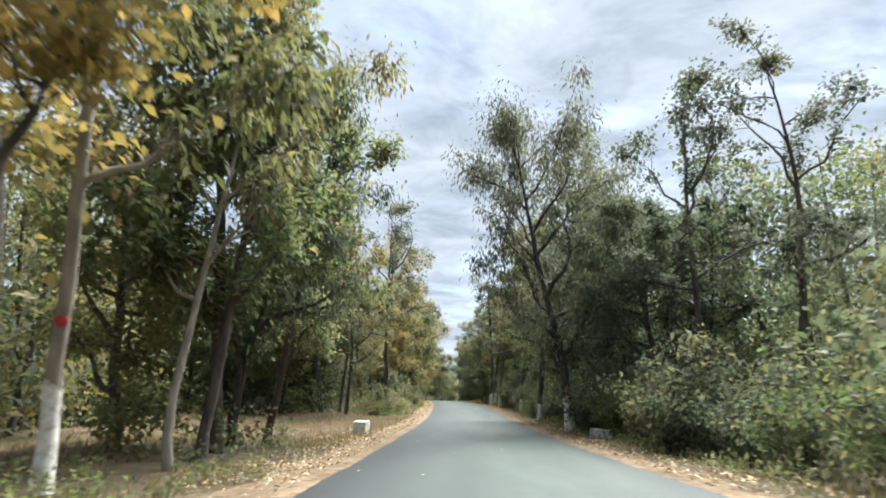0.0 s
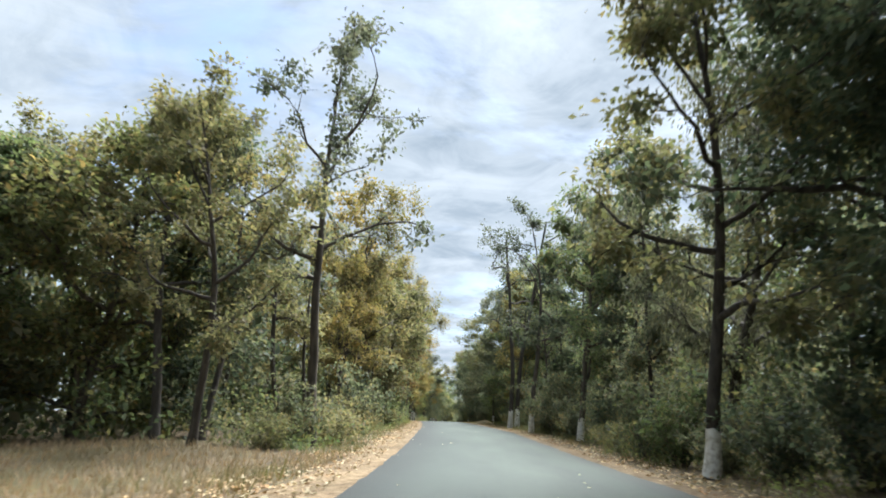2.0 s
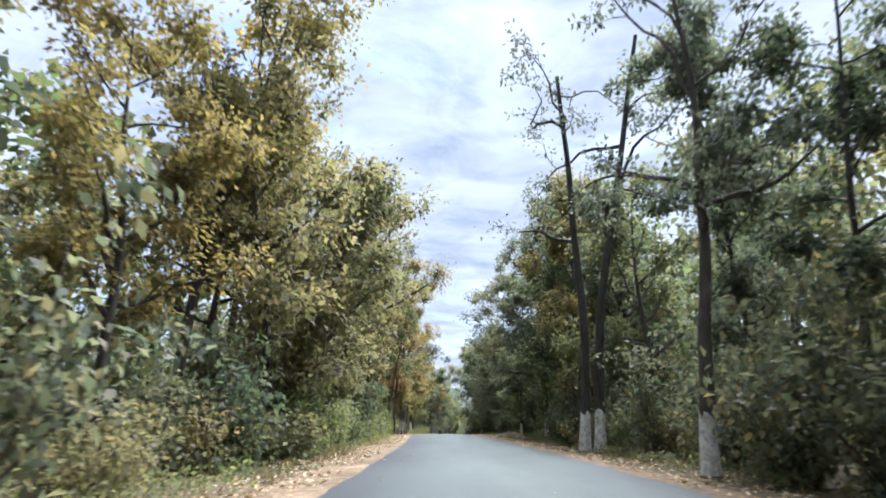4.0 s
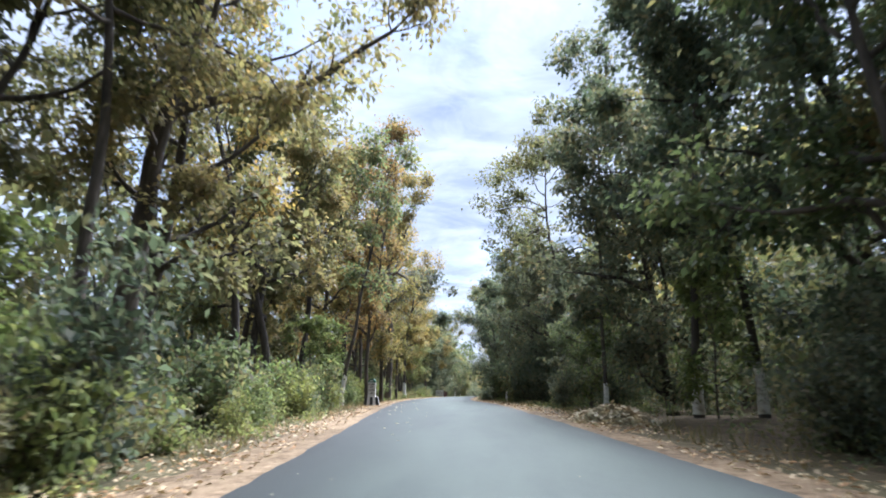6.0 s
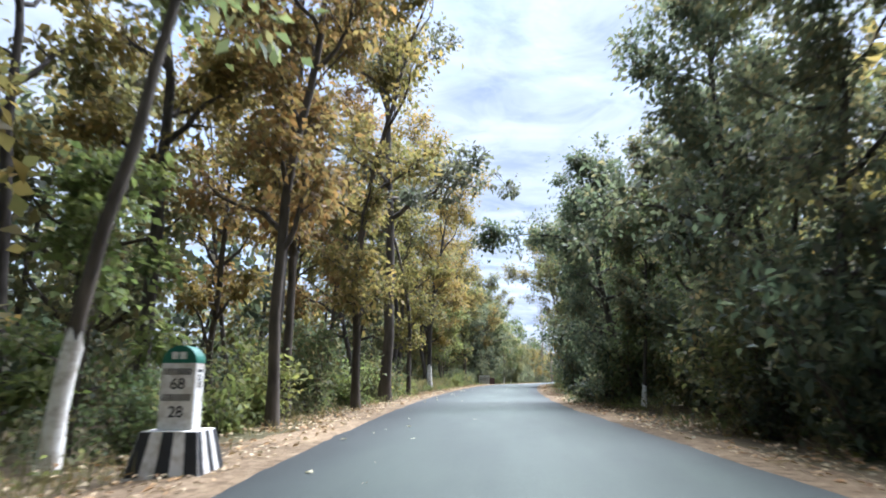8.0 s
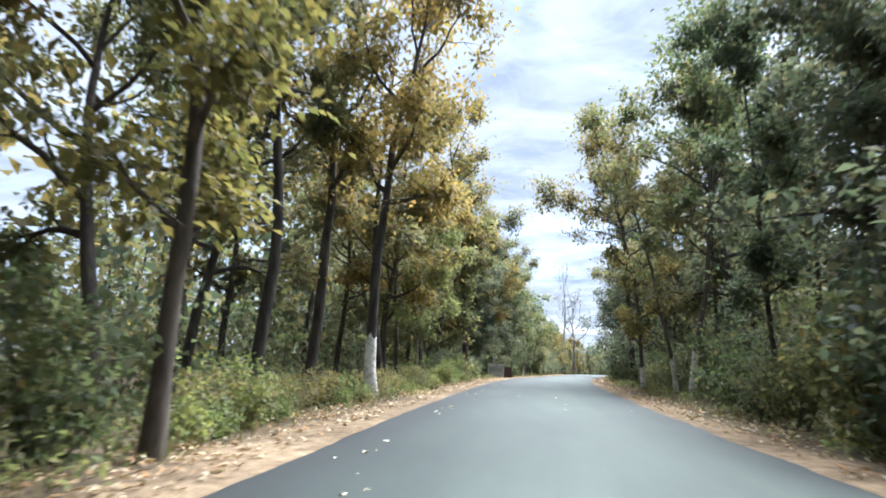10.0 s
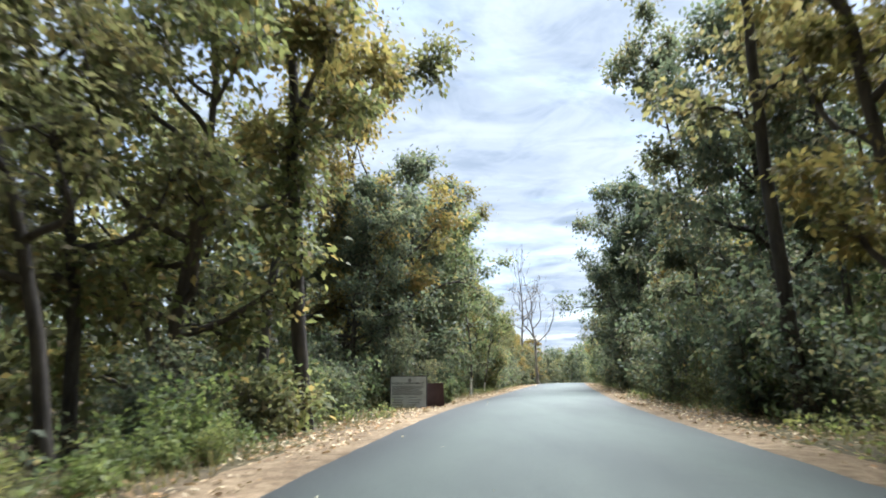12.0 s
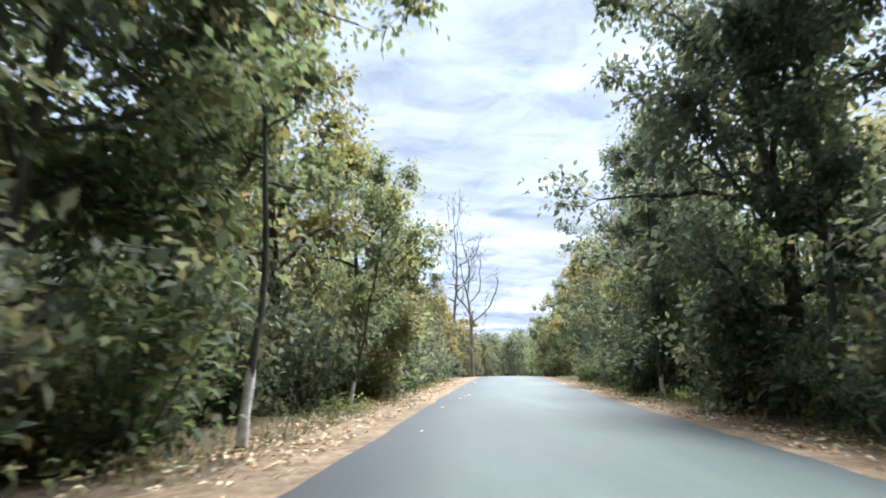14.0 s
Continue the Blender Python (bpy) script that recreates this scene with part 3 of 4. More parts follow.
def plant(kind, x, y, scale=1.0, turn=0.0, lime=False, tilt=(0, 0), group="roadside trees", label=""):
    """One tree of that kind with its foot on the ground."""
    if kind not in MADE:
        MADE[kind] = tree_meshes(kind, **KINDS[kind])
    trunk, crown, sleeve = MADE[kind]
    m = pose(x, y, float(ground_z(x, y)), tilt[0], tilt[1], turn) @ Matrix.Scale(scale, 4)
    key = (kind, lime)
    if key in FIRST:
        ob = copy_thing(FIRST[key], m)
        ob.matrix_basis = m
    else:
        ob = FIRST[key] = new("tree" if kind != "sapling" else "sapling")
        part("trunk", trunk, ob)
        if crown:
            part("crown", crown, ob)
        if lime:
            part("limewash", sleeve, ob, "white limewash band round the trunk")
        ob.matrix_basis = m
    text = LABELS[kind.replace("_far", "")] + (", limewashed foot" if lime else "")
    return tagged(ob, label or text, "tree", group)


# trees that stand out, each at its place, stretch by stretch: kind, x, y, scale, turn, limewash, lean
BY_THE_CLEARING = [
    ("sal_d", -5.75, -15.2, 0.85, 195, False, 0), ("gum_b", -6.85, -12, 1.1, 40, True, -7), ("gum_b", -6.7, -8.2, 0.88, 160, False, 2),
    ("sal_b", -6.9, -6.2, 0.86, 70, False, 2), ("sal_b", -7.2, -4.4, 1.08, 200, False, -2), ("gum_a", -7.9, -1.7, 0.72, 300, False, 0), ("dense_b", -9.9, -4.6, 0.95, 300, False, 0),
    ("sal_b", -7.2, -0.2, 0.84, 20, False, 2),
]
PAST_THE_CLEARING = [
    ("dense_b", -23.5, 30.5, 1.1, 340, False, 0), ("sal_b", -21, 29.5, 0.84, 40, False, 0), ("sal_a", -25.8, 28.6, 1.02, 170, False, 0), ("dense_a", -29.5, 28, 1.25, 80, False, 0), ("sal_a", -12.5, 32, 0.98, 130, False, 0), ("dense_a", -20, 32, 0.95, 130, False, 0),
    ("airy_b", -11.2, 33, 0.85, 250, False, 0), ("dense_b", -16.5, 33.5, 1.28, 30, False, 0), ("airy_a", -7.1, 34, 1.12, 100, False, 3),
    ("sal_a", -18.5, 36.5, 0.95, 210, False, 0), ("dense_a", -14.2, 36.5, 1.12, 290, False, 0), ("airy_b", -10.2, 40.5, 1, 10, False, 0),
    ("sal_c", -10.5, 58, 1.15, 30, False, 8), ("sal_a", -11.6, 62.5, 0.94, 80, False, 0),
]
OLD_TREES = [
    ("dense_c", -7.9, 66, 1.1, 190, False, 0), ("sal_a", -9.8, 70.5, 1.1, 200, False, 3), ("airy_b", -10.9, 76.2, 1.28, 240, False, 5),
    ("sal_a", -14.2, 80, 0.98, 50, False, 0), ("airy_c", -10.4, 81.2, 1.02, 130, False, 2), ("reach_a", -11.8, 85, 0.95, 0, False, 8),
    ("sal_a", -13.6, 88.8, 1.22, 310, False, 3), ("airy_b", -15, 92, 1.14, 170, False, 6), ("sal_c", -11.4, 93, 1.05, 160, False, 6),
    ("sal_a", -12.4, 97, 1.02, 70, False, 4), ("sal_a", -11.4, 98, 1.1, 170, False, 2),
]
GOLDEN_ROW = [
    ("pole", -9.9, 106, 1.4, 0, True, 0), ("orange_a", -9.4, 112.5, 1.05, 10, False, 0), ("orange_a", -10.6, 116.5, 1.1, 130, False, 2),
    ("orange_b", -9.6, 121, 1.1, 250, False, 0), ("airy_a", -10, 128, 1.54, 300, False, 2), ("orange_b", -10, 135, 0.92, 60, False, 0),
    ("sal_a", -14.5, 140, 0.98, 140, False, 4), ("airy_b", -12.7, 144, 1.23, 200, False, 8),
]
OPEN_WOOD = [
    ("sal_a", -16.8, 147, 0.98, 20, False, 0), ("sal_c", -10.3, 147.6, 1.05, 20, True, 6), ("slim", -10.6, 157.6, 0.76, 0, False, 7), ("sal_c", -13.8, 151.2, 1.32, 300, False, 2),
    ("airy_b", -11.8, 154.6, 1.14, 330, False, 3), ("sal_d", -12.4, 157.8, 0.98, 60, False, 2), ("sal_a", -15.5, 160, 0.82, 290, False, 0),
    ("sal_a", -15, 166, 0.86, 220, False, 0), ("sal_a", -13.4, 170, 0.82, 250, False, 0), ("dense_b", -12.2, 171.6, 1.15, 15, False, 0),
    ("sal_c", -9.6, 173.8, 1.21, 120, False, 2),
]
AT_THE_NOTICE = [
    ("reach_b", -12.6, 178.6, 1.15, 0, False, 1), ("dense_a", -10.6, 186.2, 0.78, 310, False, 0), ("sal_d", -13.6, 187.5, 0.98, 90, False, 0),
    ("sal_d", -9.4, 188.6, 1.1, 200, False, 2), ("dense_a", -8.9, 191.4, 1.06, 40, False, 0), ("sal_b", -8.2, 195.2, 0.85, 20, False, 0),
    ("pole", -5.3, 197.3, 0.85, 80, True, 0), ("dense_b", -7.9, 199.5, 1.2, 70, False, 0), ("sal_b", -8.8, 202.8, 1.02, 130, False, 0), ("pole", -4.3, 205.3, 0.6, 0, True, 0),
    ("sal_d", -6.7, 206, 1.0, 250, False, 0), ("dense_b", -4.6, 211, 0.9, 140, False, 0), ("bare", 3.9, 270, 1.55, 30, False, 0),
    ("bare_wide", 6.8, 271, 1.3, 110, False, 6),
]
FIRST_RIGHT = [
    ("airy_a", 9.6, 4.2, 0.9, 60, False, 0), ("airy_a", 13.2, 4.4, 1.05, 200, False, 0), ("dense_a", 8.4, 7.6, 0.85, 120, False, 0),
    ("gum_a", 5, 11.2, 0.98, 170, True, 0), ("gum_a", 9.6, 13.6, 0.76, 60, False, 0), ("dense_a", 8.8, 17.2, 1.05, 40, False, 0),
    ("dense_a", 9.8, 21, 1.2, 140, False, 0), ("sal_a", 5.1, 24.5, 0.9, 260, True, 3), ("giant", 11, 25, 0.82, 210, False, -3),
    ("sal_b", 5.6, 43.3, 1, 10, True, 0), ("airy_a", 4.1, 52.8, 0.95, 220, True, 0),
]
LIMED_ROW = [
    ("fork", 3.9, 64.5, 1.1, 330, True, 2), ("orange_b", 5.0, 73, 0.92, 330, False, 0), ("tower", 6.9, 88, 1.15, 100, True, 0),
    ("tower", 5.3, 89, 1.2, 300, True, 0), ("spire", 4, 96.6, 1.1, 90, True, 0), ("tower", 8.6, 97.5, 1.25, 50, False, 0), ("dense_a", 9.4, 85.2, 1.25, 200, False, 0), ("dense_c", 10.2, 79.2, 0.95, 20, False, 0),
]
DARK_BANK = [
    ("tower", 3.5, 106.6, 0.5, 30, True, 0), ("dense_a", 6.6, 111, 0.8, 20, False, 0), ("dense_a", 3.5, 111.6, 0.82, 260, False, 0), ("dense_a", 7.6, 105.4, 0.62, 170, False, 0), ("airy_c", 4.1, 109.2, 1.02, 55, False, 0),
    ("dense_a", 3.3, 116.5, 0.98, 210, False, 0), ("dense_a", 4.8, 119.5, 0.9, 70, False, 0), ("tower", 1.0, 121.5, 0.62, 0, True, 0), ("dense_b", 3.4, 122.6, 0.95, 0, False, 0),
    ("reach_c", 0.9, 125.3, 0.86, 180, False, 0), ("dense_b", 3.4, 128.5, 0.9, 250, False, 0), ("tower", 3.2, 134.3, 0.66, 60, True, 0),
]
UP_THE_BEND = [
    ("tower", 1.6, 145.7, 0.72, 200, True, 0), ("tower", 4.6, 150.6, 0.98, 10, False, 0), ("pole", 1.5, 154.6, 1.4, 0, True, 0), ("pole", 2.5, 161.2, 1.3, 140, True, 0),
    ("sal_a", 4.8, 156.6, 1.05, 100, False, 0), ("tower", 5, 161.4, 1.05, 220, False, 0), ("tower", 6.6, 165.8, 1.2, 70, False, 0),
    ("orange_b", 2, 167.2, 0.95, 90, True, 0), ("reach_b", 2.3, 171.8, 1.12, 180, False, 0), ("dense_a", 7, 180.6, 1.15, 190, False, 0),
]
FAR_RIGHT = [
    ("tower", 5.9, 185.6, 1.05, 180, False, 0), ("tower", 6.3, 200, 0.88, 20, False, 0), ("dense_a", 7.5, 202.6, 1.15, 120, False, 0), ("sal_d", 10.5, 197.5, 0.85, 30, False, 0),
    ("dense_a", 9.2, 213, 0.9, 210, False, 0), ("tower", 7.4, 211, 0.62, 210, True, 0),
]
STANDING = BY_THE_CLEARING + PAST_THE_CLEARING + OLD_TREES + GOLDEN_ROW + OPEN_WOOD + AT_THE_NOTICE + FIRST_RIGHT + LIMED_ROW + DARK_BANK + UP_THE_BEND + FAR_RIGHT
for kind, x, y, scale, turn, lime, lean in STANDING:
    tree = plant(kind, x, y, scale, turn, lime, (0, lean))
    if (kind, y) == ("gum_b", -12.0):  # a red spot of paint on the pale trunk
        ring = [v.co for v in MADE[kind][0].vertices[:150]]
        mid = sum((ring[20 + k] for k in range(20)), Vector()) / 20
        out = Vector((0.45, -0.9, 0.0))
        out.rotate(Matrix.Rotation(-radians(turn), 3, "Z"))
        wide = max((ring[30 + k] - ring[30]).length for k in range(10)) / 2
        bm = bmesh.new()
        bmesh.ops.create_uvsphere(bm, u_segments=12, v_segments=8, radius=0.09)
        for v in bm.verts:
            v.co = v.co - out * (v.co.dot(out) * 0.6) + mid + out * (wide * 0.95)
        solid("paint_mark", bm, PAINT_RED, tree, "round red paint mark")

# the rows of the forest on both sides
ZONES = [  # side, from, to, kinds
    (-1, -60, 25, ["sal_a", "sal_b", "gum_a", "dense_b"]), (-1, 25, 60, ["sal_a", "dense_c", "airy_b", "sal_d", "sal_a"]),
    (-1, 60, 78, ["dense_c", "sal_c", "sal_d", "sal_a", "sal_c"]), (-1, 78, 105, ["airy_b", "sal_a", "sal_c", "airy_b"]), (-1, 105, 140, ["orange_b", "orange_a", "sal_b", "sal_c", "dense_c"]),
    (-1, 140, 178, ["sal_a", "sal_c", "airy_b", "sal_b"]), (-1, 178, 340, ["sal_a", "sal_d", "dense_c", "sal_a", "dense_a"]),
    (1, -60, 30, ["gum_a", "dense_a", "airy_b", "dense_b"]), (1, 30, 66, ["sal_a", "tower", "dense_a", "tower", "dense_b"]),
    (1, 66, 104, ["tower", "dense_a", "sal_b", "dense_b"]), (1, 104, 140, ["dense_a", "dense_b", "dense_a"]),
    (1, 140, 180, ["tower", "dense_a", "sal_a", "dense_b"]), (1, 180, 340, ["dense_a", "sal_b", "dense_b", "sal_a"]),
]
SIZE = {"sal_a": 0.86, "dense_a": 1.06, "dense_b": 1.0, "dense_c": 1.0, "tower": 0.94, "sal_c": 1.08, "gum_a": 0.8}
TAKEN = [(x, y) for _, x, y, *_ in STANDING]


def free(x, y, gap):
    return all((x - a) ** 2 + (y - b) ** 2 > gap * gap for a, b in TAKEN)


def in_field(x, y):
    """The dry grass clearing beside the road."""
    return -1 < y < 29 and -17 - 0.2 * y < x < -4 or -24 < y <= -1 and -19 < x < -8.0


for number, (side, y0, y1, kinds) in enumerate(ZONES):
    for near, wide, step, gap in ((7.0, 2.2, 5.2, 3.2), (11.0, 4.5, 6.5, 3.4)):
        rng = np.random.default_rng(40 + number * 2 + int(near > 9))
        y = y0 + rng.uniform(0, step)
        while y < y1:
            off, ahead, pick, limed = near + rng.uniform(0, wide), step * rng.uniform(0.7, 1.35), int(rng.integers(len(kinds))), rng.uniform() < 0.35
            scale, turn, tilt = rng.uniform(0.85, 1.12) * (1.12 if 60 < y < 150 else 0.92), rng.uniform(0, 360), rng.uniform(-3, 3)
            if side < 0 and 27 < y < 60:
                off += 1.8
            x = float(road_x(y)) + side * off
            if math.hypot(x - 2.9, y - 88.2) > 5 and y > (-24 if side < 0 or near > 9 else 2) and not in_field(x, y) and free(x, y, gap):
                TAKEN.append((x, y))
                if side > 0 and y < 6:
                    scale *= 0.72
                if side > 0 and 97 < y < 153:
                    scale *= 0.72 if y > 103 else 0.5
                if side > 0 and 188 < y < 196:
                    scale *= 0.6
                if side < 0 and 25 < y < 60:
                    scale *= 0.86
                if side < 0 and y > 215:
                    scale *= 0.62
                kind = kinds[pick]
                scale *= SIZE.get(kind, 0.95)
                kind += "_far" if (near > 9 and not (side > 0 and y < 8) and not (side < 0 and 20 < y < 48) or y > 232) and kind != "tower" else ""
                plant(kind, x, y, scale, turn, bool(off < 7.8 and side > 0 and limed), (0, tilt))
            y += ahead
rng = np.random.default_rng(6)


def build_back_woods():
    """The deep forest behind the rows and at the far end of the road, as one mass."""
    r = np.random.default_rng(9)
    spots = []
    for side in (-1, 1):
        for y in np.arange(-40, 340, 3.4):
            for lo, hi in ((15, 24), (24, 42)):
                yy = y + r.uniform(-2, 2)
                x = float(road_x(yy)) + side * r.uniform(lo, hi)
                open_wood = side < 0 and (78 < yy < 106 or 134 < yy < 164)
                if not in_field(x, yy) and free(x, yy, 2.6) and not (open_wood and r.uniform() < 0.5):
                    spots.append((x, yy, r.uniform(11, 18.5)))
        for y in np.arange(340, 520, 5.0):
            for off in (7, 15, 26):
                spots.append((float(road_x(y)) + side * (off + r.uniform(-2, 3)), y, r.uniform(10, 15)))
    leaves, tv, tf = {"olive": [], "dark": [], "gold": [], "green": []}, [], []
    for x, y, h in spots:
        z = float(ground_z(x, y))
        line = grow(r, (x, y, z - 0.3), (r.normal(0, 0.05), r.normal(0, 0.05), 1.0), h, 5, 0.05, 0.02)
        tube(line, np.linspace(0.16, 0.03, 6) * h / 13, 5, tv, tf)
        cl = 46
        f = r.uniform(0.03, 1.0, cl)
        wide = h * 0.29 * np.sin(np.pi * np.clip(f * 0.85 + 0.1, 0, 1)) + 0.3
        an = r.uniform(0, 6.28, cl)
        rad = wide * np.sqrt(r.uniform(0.1, 1, cl))
        mid = np.stack([np.interp(f * 5, np.arange(6), line[:, 0]) + rad * np.cos(an), np.interp(f * 5, np.arange(6), line[:, 1]) + rad * np.sin(an), z + f * h], 1)
        at = np.repeat(mid, 17, 0)
        tone = ["olive", "dark", "gold", "green"][int(r.choice(4, p=[0.35, 0.25, 0.12, 0.28]))]
        if y < 45 and abs(x) < 36:
            leaves[tone].append(leaf_quads(r, np.repeat(at, 3, 0), 0.36, 0.23, 0.5, 0.7))
        else:
            leaves[tone].append(leaf_quads(r, at, 0.7, 0.46, 0.5, 0.62))
    wood = tagged(new("back_woods"), "deep mixed forest behind the roadside trees", "forest", kind="stuff")
    tagged(part("trunks", mesh("back_trunks", tv, tf, BARK["dark"], True), wood), kind="stuff")
    for tone, some in leaves.items():
        tagged(part("foliage", quads("back_" + tone, np.concatenate(some), LEAF[tone]), wood), kind="stuff")


build_back_woods()


# ---- undergrowth ----
def shrub_meshes(kind, seed, h, r, stems, leaves, leaf, size):
    g = np.random.default_rng(seed)
    tv, tf, at = [], [], []
    for k in range(stems):
        an = 2 * math.pi * k / stems + g.uniform(-0.4, 0.4)
        out = g.uniform(0.15, 1.0) * r / h
        way = np.array([math.cos(an) * out, math.sin(an) * out, 1.0])
        line = grow(g, (0.12 * math.cos(an), 0.12 * math.sin(an), -0.1), way / np.linalg.norm(way), h * g.uniform(0.6, 1.1), 5, 0.12, 0.0)
        tube(line, np.linspace(0.022, 0.005, 6), 4, tv, tf)
        for q in range(4):
            j = int(g.integers(1, 6))
            d = g.normal(0, 1, 3) + (0, 0, 0.3)
            side = grow(g, line[j], d / np.linalg.norm(d), r * g.uniform(0.25, 0.5), 2, 0.15, -0.02)
            tube(side, np.array([0.009, 0.006, 0.003]), 3, tv, tf)
            at += [side[1], side[2], (side[1] + side[2]) / 2, line[j]]
    at = np.array(at)
    pick = at[g.integers(0, len(at), leaves)]
    lq = leaf_quads(g, pick, size[0], size[1], 0.6, 0.16, kind in ("low", "broad"))
    lq[:, :, 2] = np.maximum(lq[:, :, 2], 0.02)
    return mesh(kind + "_stems", tv, tf, BARK["brown"], True), quads(kind + "_leaves", lq, LEAF[leaf])


SHRUBS = {
    "low": shrub_meshes("low", 201, 1.0, 0.8, 8, 620, "bright", (0.16, 0.085)),
    "broad": shrub_meshes("broad", 202, 1.9, 1.2, 13, 1500, "bright", (0.16, 0.085)),
    "green": shrub_meshes("green", 203, 2.4, 1.3, 13, 1700, "green", (0.165, 0.085)),
    "dark": shrub_meshes("dark", 204, 2.7, 1.5, 14, 1900, "dark", (0.18, 0.095)),
    "olive": shrub_meshes("olive", 205, 1.5, 1.1, 11, 1300, "olive", (0.15, 0.075)),
}
SHRUB_LABEL = {
    "low": "low bright green leafy plant at the forest edge", "broad": "broad-leaved bright green shrub beside the road", "green": "green leafy shrub at the forest edge",
    "dark": "dense dark green shrub in the forest shade", "olive": "olive green shrub with drying leaves",
}
FIRST_SHRUB = {}


def shrub(kind, x, y, scale, turn):
    m = pose(x, y, float(ground_z(x, y)), 0, 0, turn) @ Matrix.Diagonal((scale, scale, scale * rng.uniform(0.85, 1.15), 1))
    if kind in FIRST_SHRUB:
        ob = copy_thing(FIRST_SHRUB[kind], m)
        ob.matrix_basis = m
    else:
        ob = FIRST_SHRUB[kind] = new("shrub")
        part("branching", SHRUBS[kind][0], ob)
        part("foliage", SHRUBS[kind][1], ob)
        ob.matrix_basis = m
    tagged(ob, SHRUB_LABEL[kind], "shrub", "roadside shrubs")


PAINTED = [(x, y) for _, x, y, _, _, lime, _ in STANDING if lime and not 140 < y < 150]


def hides(x, y):
    """True where a shrub would stand before a limewashed foot."""
    here = x - float(road_x(y))
    for a, b in PAINTED:
        off = a - float(road_x(b))
        if here * off > 0 and -7 < y - b < 0.8 and abs(here) < abs(off) + 0.8 + 0.1 * (b - y):
            return True
    return False


BELTS = [  # side, from, to, nearest offset, step, kinds, scale
    (-1, 29, 58, 6.2, 2.2, ["olive", "dark", "olive"], 1.0), (-1, 58, 84, 5.9, 1.1, ["olive", "green", "dark", "low", "broad"], 0.92),
    (-1, 84, 104, 5.7, 0.85, ["broad", "low", "broad", "green", "low"], 0.92), (-1, 107, 136, 5.6, 1.9, ["green", "olive", "low", "broad"], 1.0),
    (-1, 136, 170, 5.2, 0.55, ["low", "olive", "low", "low", "broad"], 0.55), (-1, 168, 179.0, 6.2, 0.7, ["dark", "green", "low", "olive"], 0.75), (-1, 183.5, 236, 5.4, 1.9, ["dark", "green", "dark"], 1.1),
    (1, -16, 30, 5.9, 1.9, ["dark", "dark", "green"], 1.0), (1, 30, 68, 5.7, 1.6, ["dark", "green", "dark", "olive"], 1.0), (1, 68, 84, 6.7, 1.6, ["dark", "green", "dark", "olive"], 0.9),
    (1, 97, 140, 5.5, 1.4, ["dark", "green", "dark"], 1.1), (1, 140, 180, 5.6, 1.6, ["dark", "olive", "green"], 1.0), (1, 180, 236, 5.5, 1.7, ["dark", "green", "dark"], 1.1),
]
for side, y0, y1, near, step, kinds, scale in BELTS:
    y = y0 + rng.uniform(0, step)
    while y < y1:
        off = near + abs(rng.normal(0, 0.8))
        x = float(road_x(y)) + side * off
        if hides(x, y):
            x += side * 1.5
        if hides(x, y):
            if rng.uniform() < 0.6:
                shrub("low", x + side * 0.4, y, rng.uniform(0.28, 0.42), rng.uniform(0, 360))
            y += 0.6 * step
            continue
        shrub(kinds[int(rng.integers(len(kinds)))], x, y, scale * rng.uniform(0.5, 1.35), rng.uniform(0, 360))
        y += step * rng.uniform(0.6, 1.4)
for kind, x, y, s in (("dark", -11.0, 180.6, 0.8), ("green", -11.6, 178.4, 0.8), ("dark", -8.6, 184.2, 0.9), ("dark", -7.3, 184.6, 0.75), ("green", -9.6, 183.4, 0.9), ("green", -6.4, 185.4, 0.6), ("dark", -10.9, 182.2, 1.0), ("dark", -8.0, 192.5, 0.9), ("green", -7.4, 195.6, 0.8), ("dark", -7.0, 198.4, 0.8), ("dark", -6.6, 201.5, 0.75), ("green", -8.6, 190.2, 0.9)):
    shrub(kind, x, y, s, x * 70)
for x, y, s in ((-9.6, 68, 0.8), (-10.4, 78, 0.7), (-10.5, 100.5, 0.8), (-11.5, 108.5, 0.9), (5.5, 88.0, 0.8), (4.5, 99, 0.9), (8.0, 206, 0.9)):
    plant("sapling", x, y, s, x * 40, group="roadside saplings")


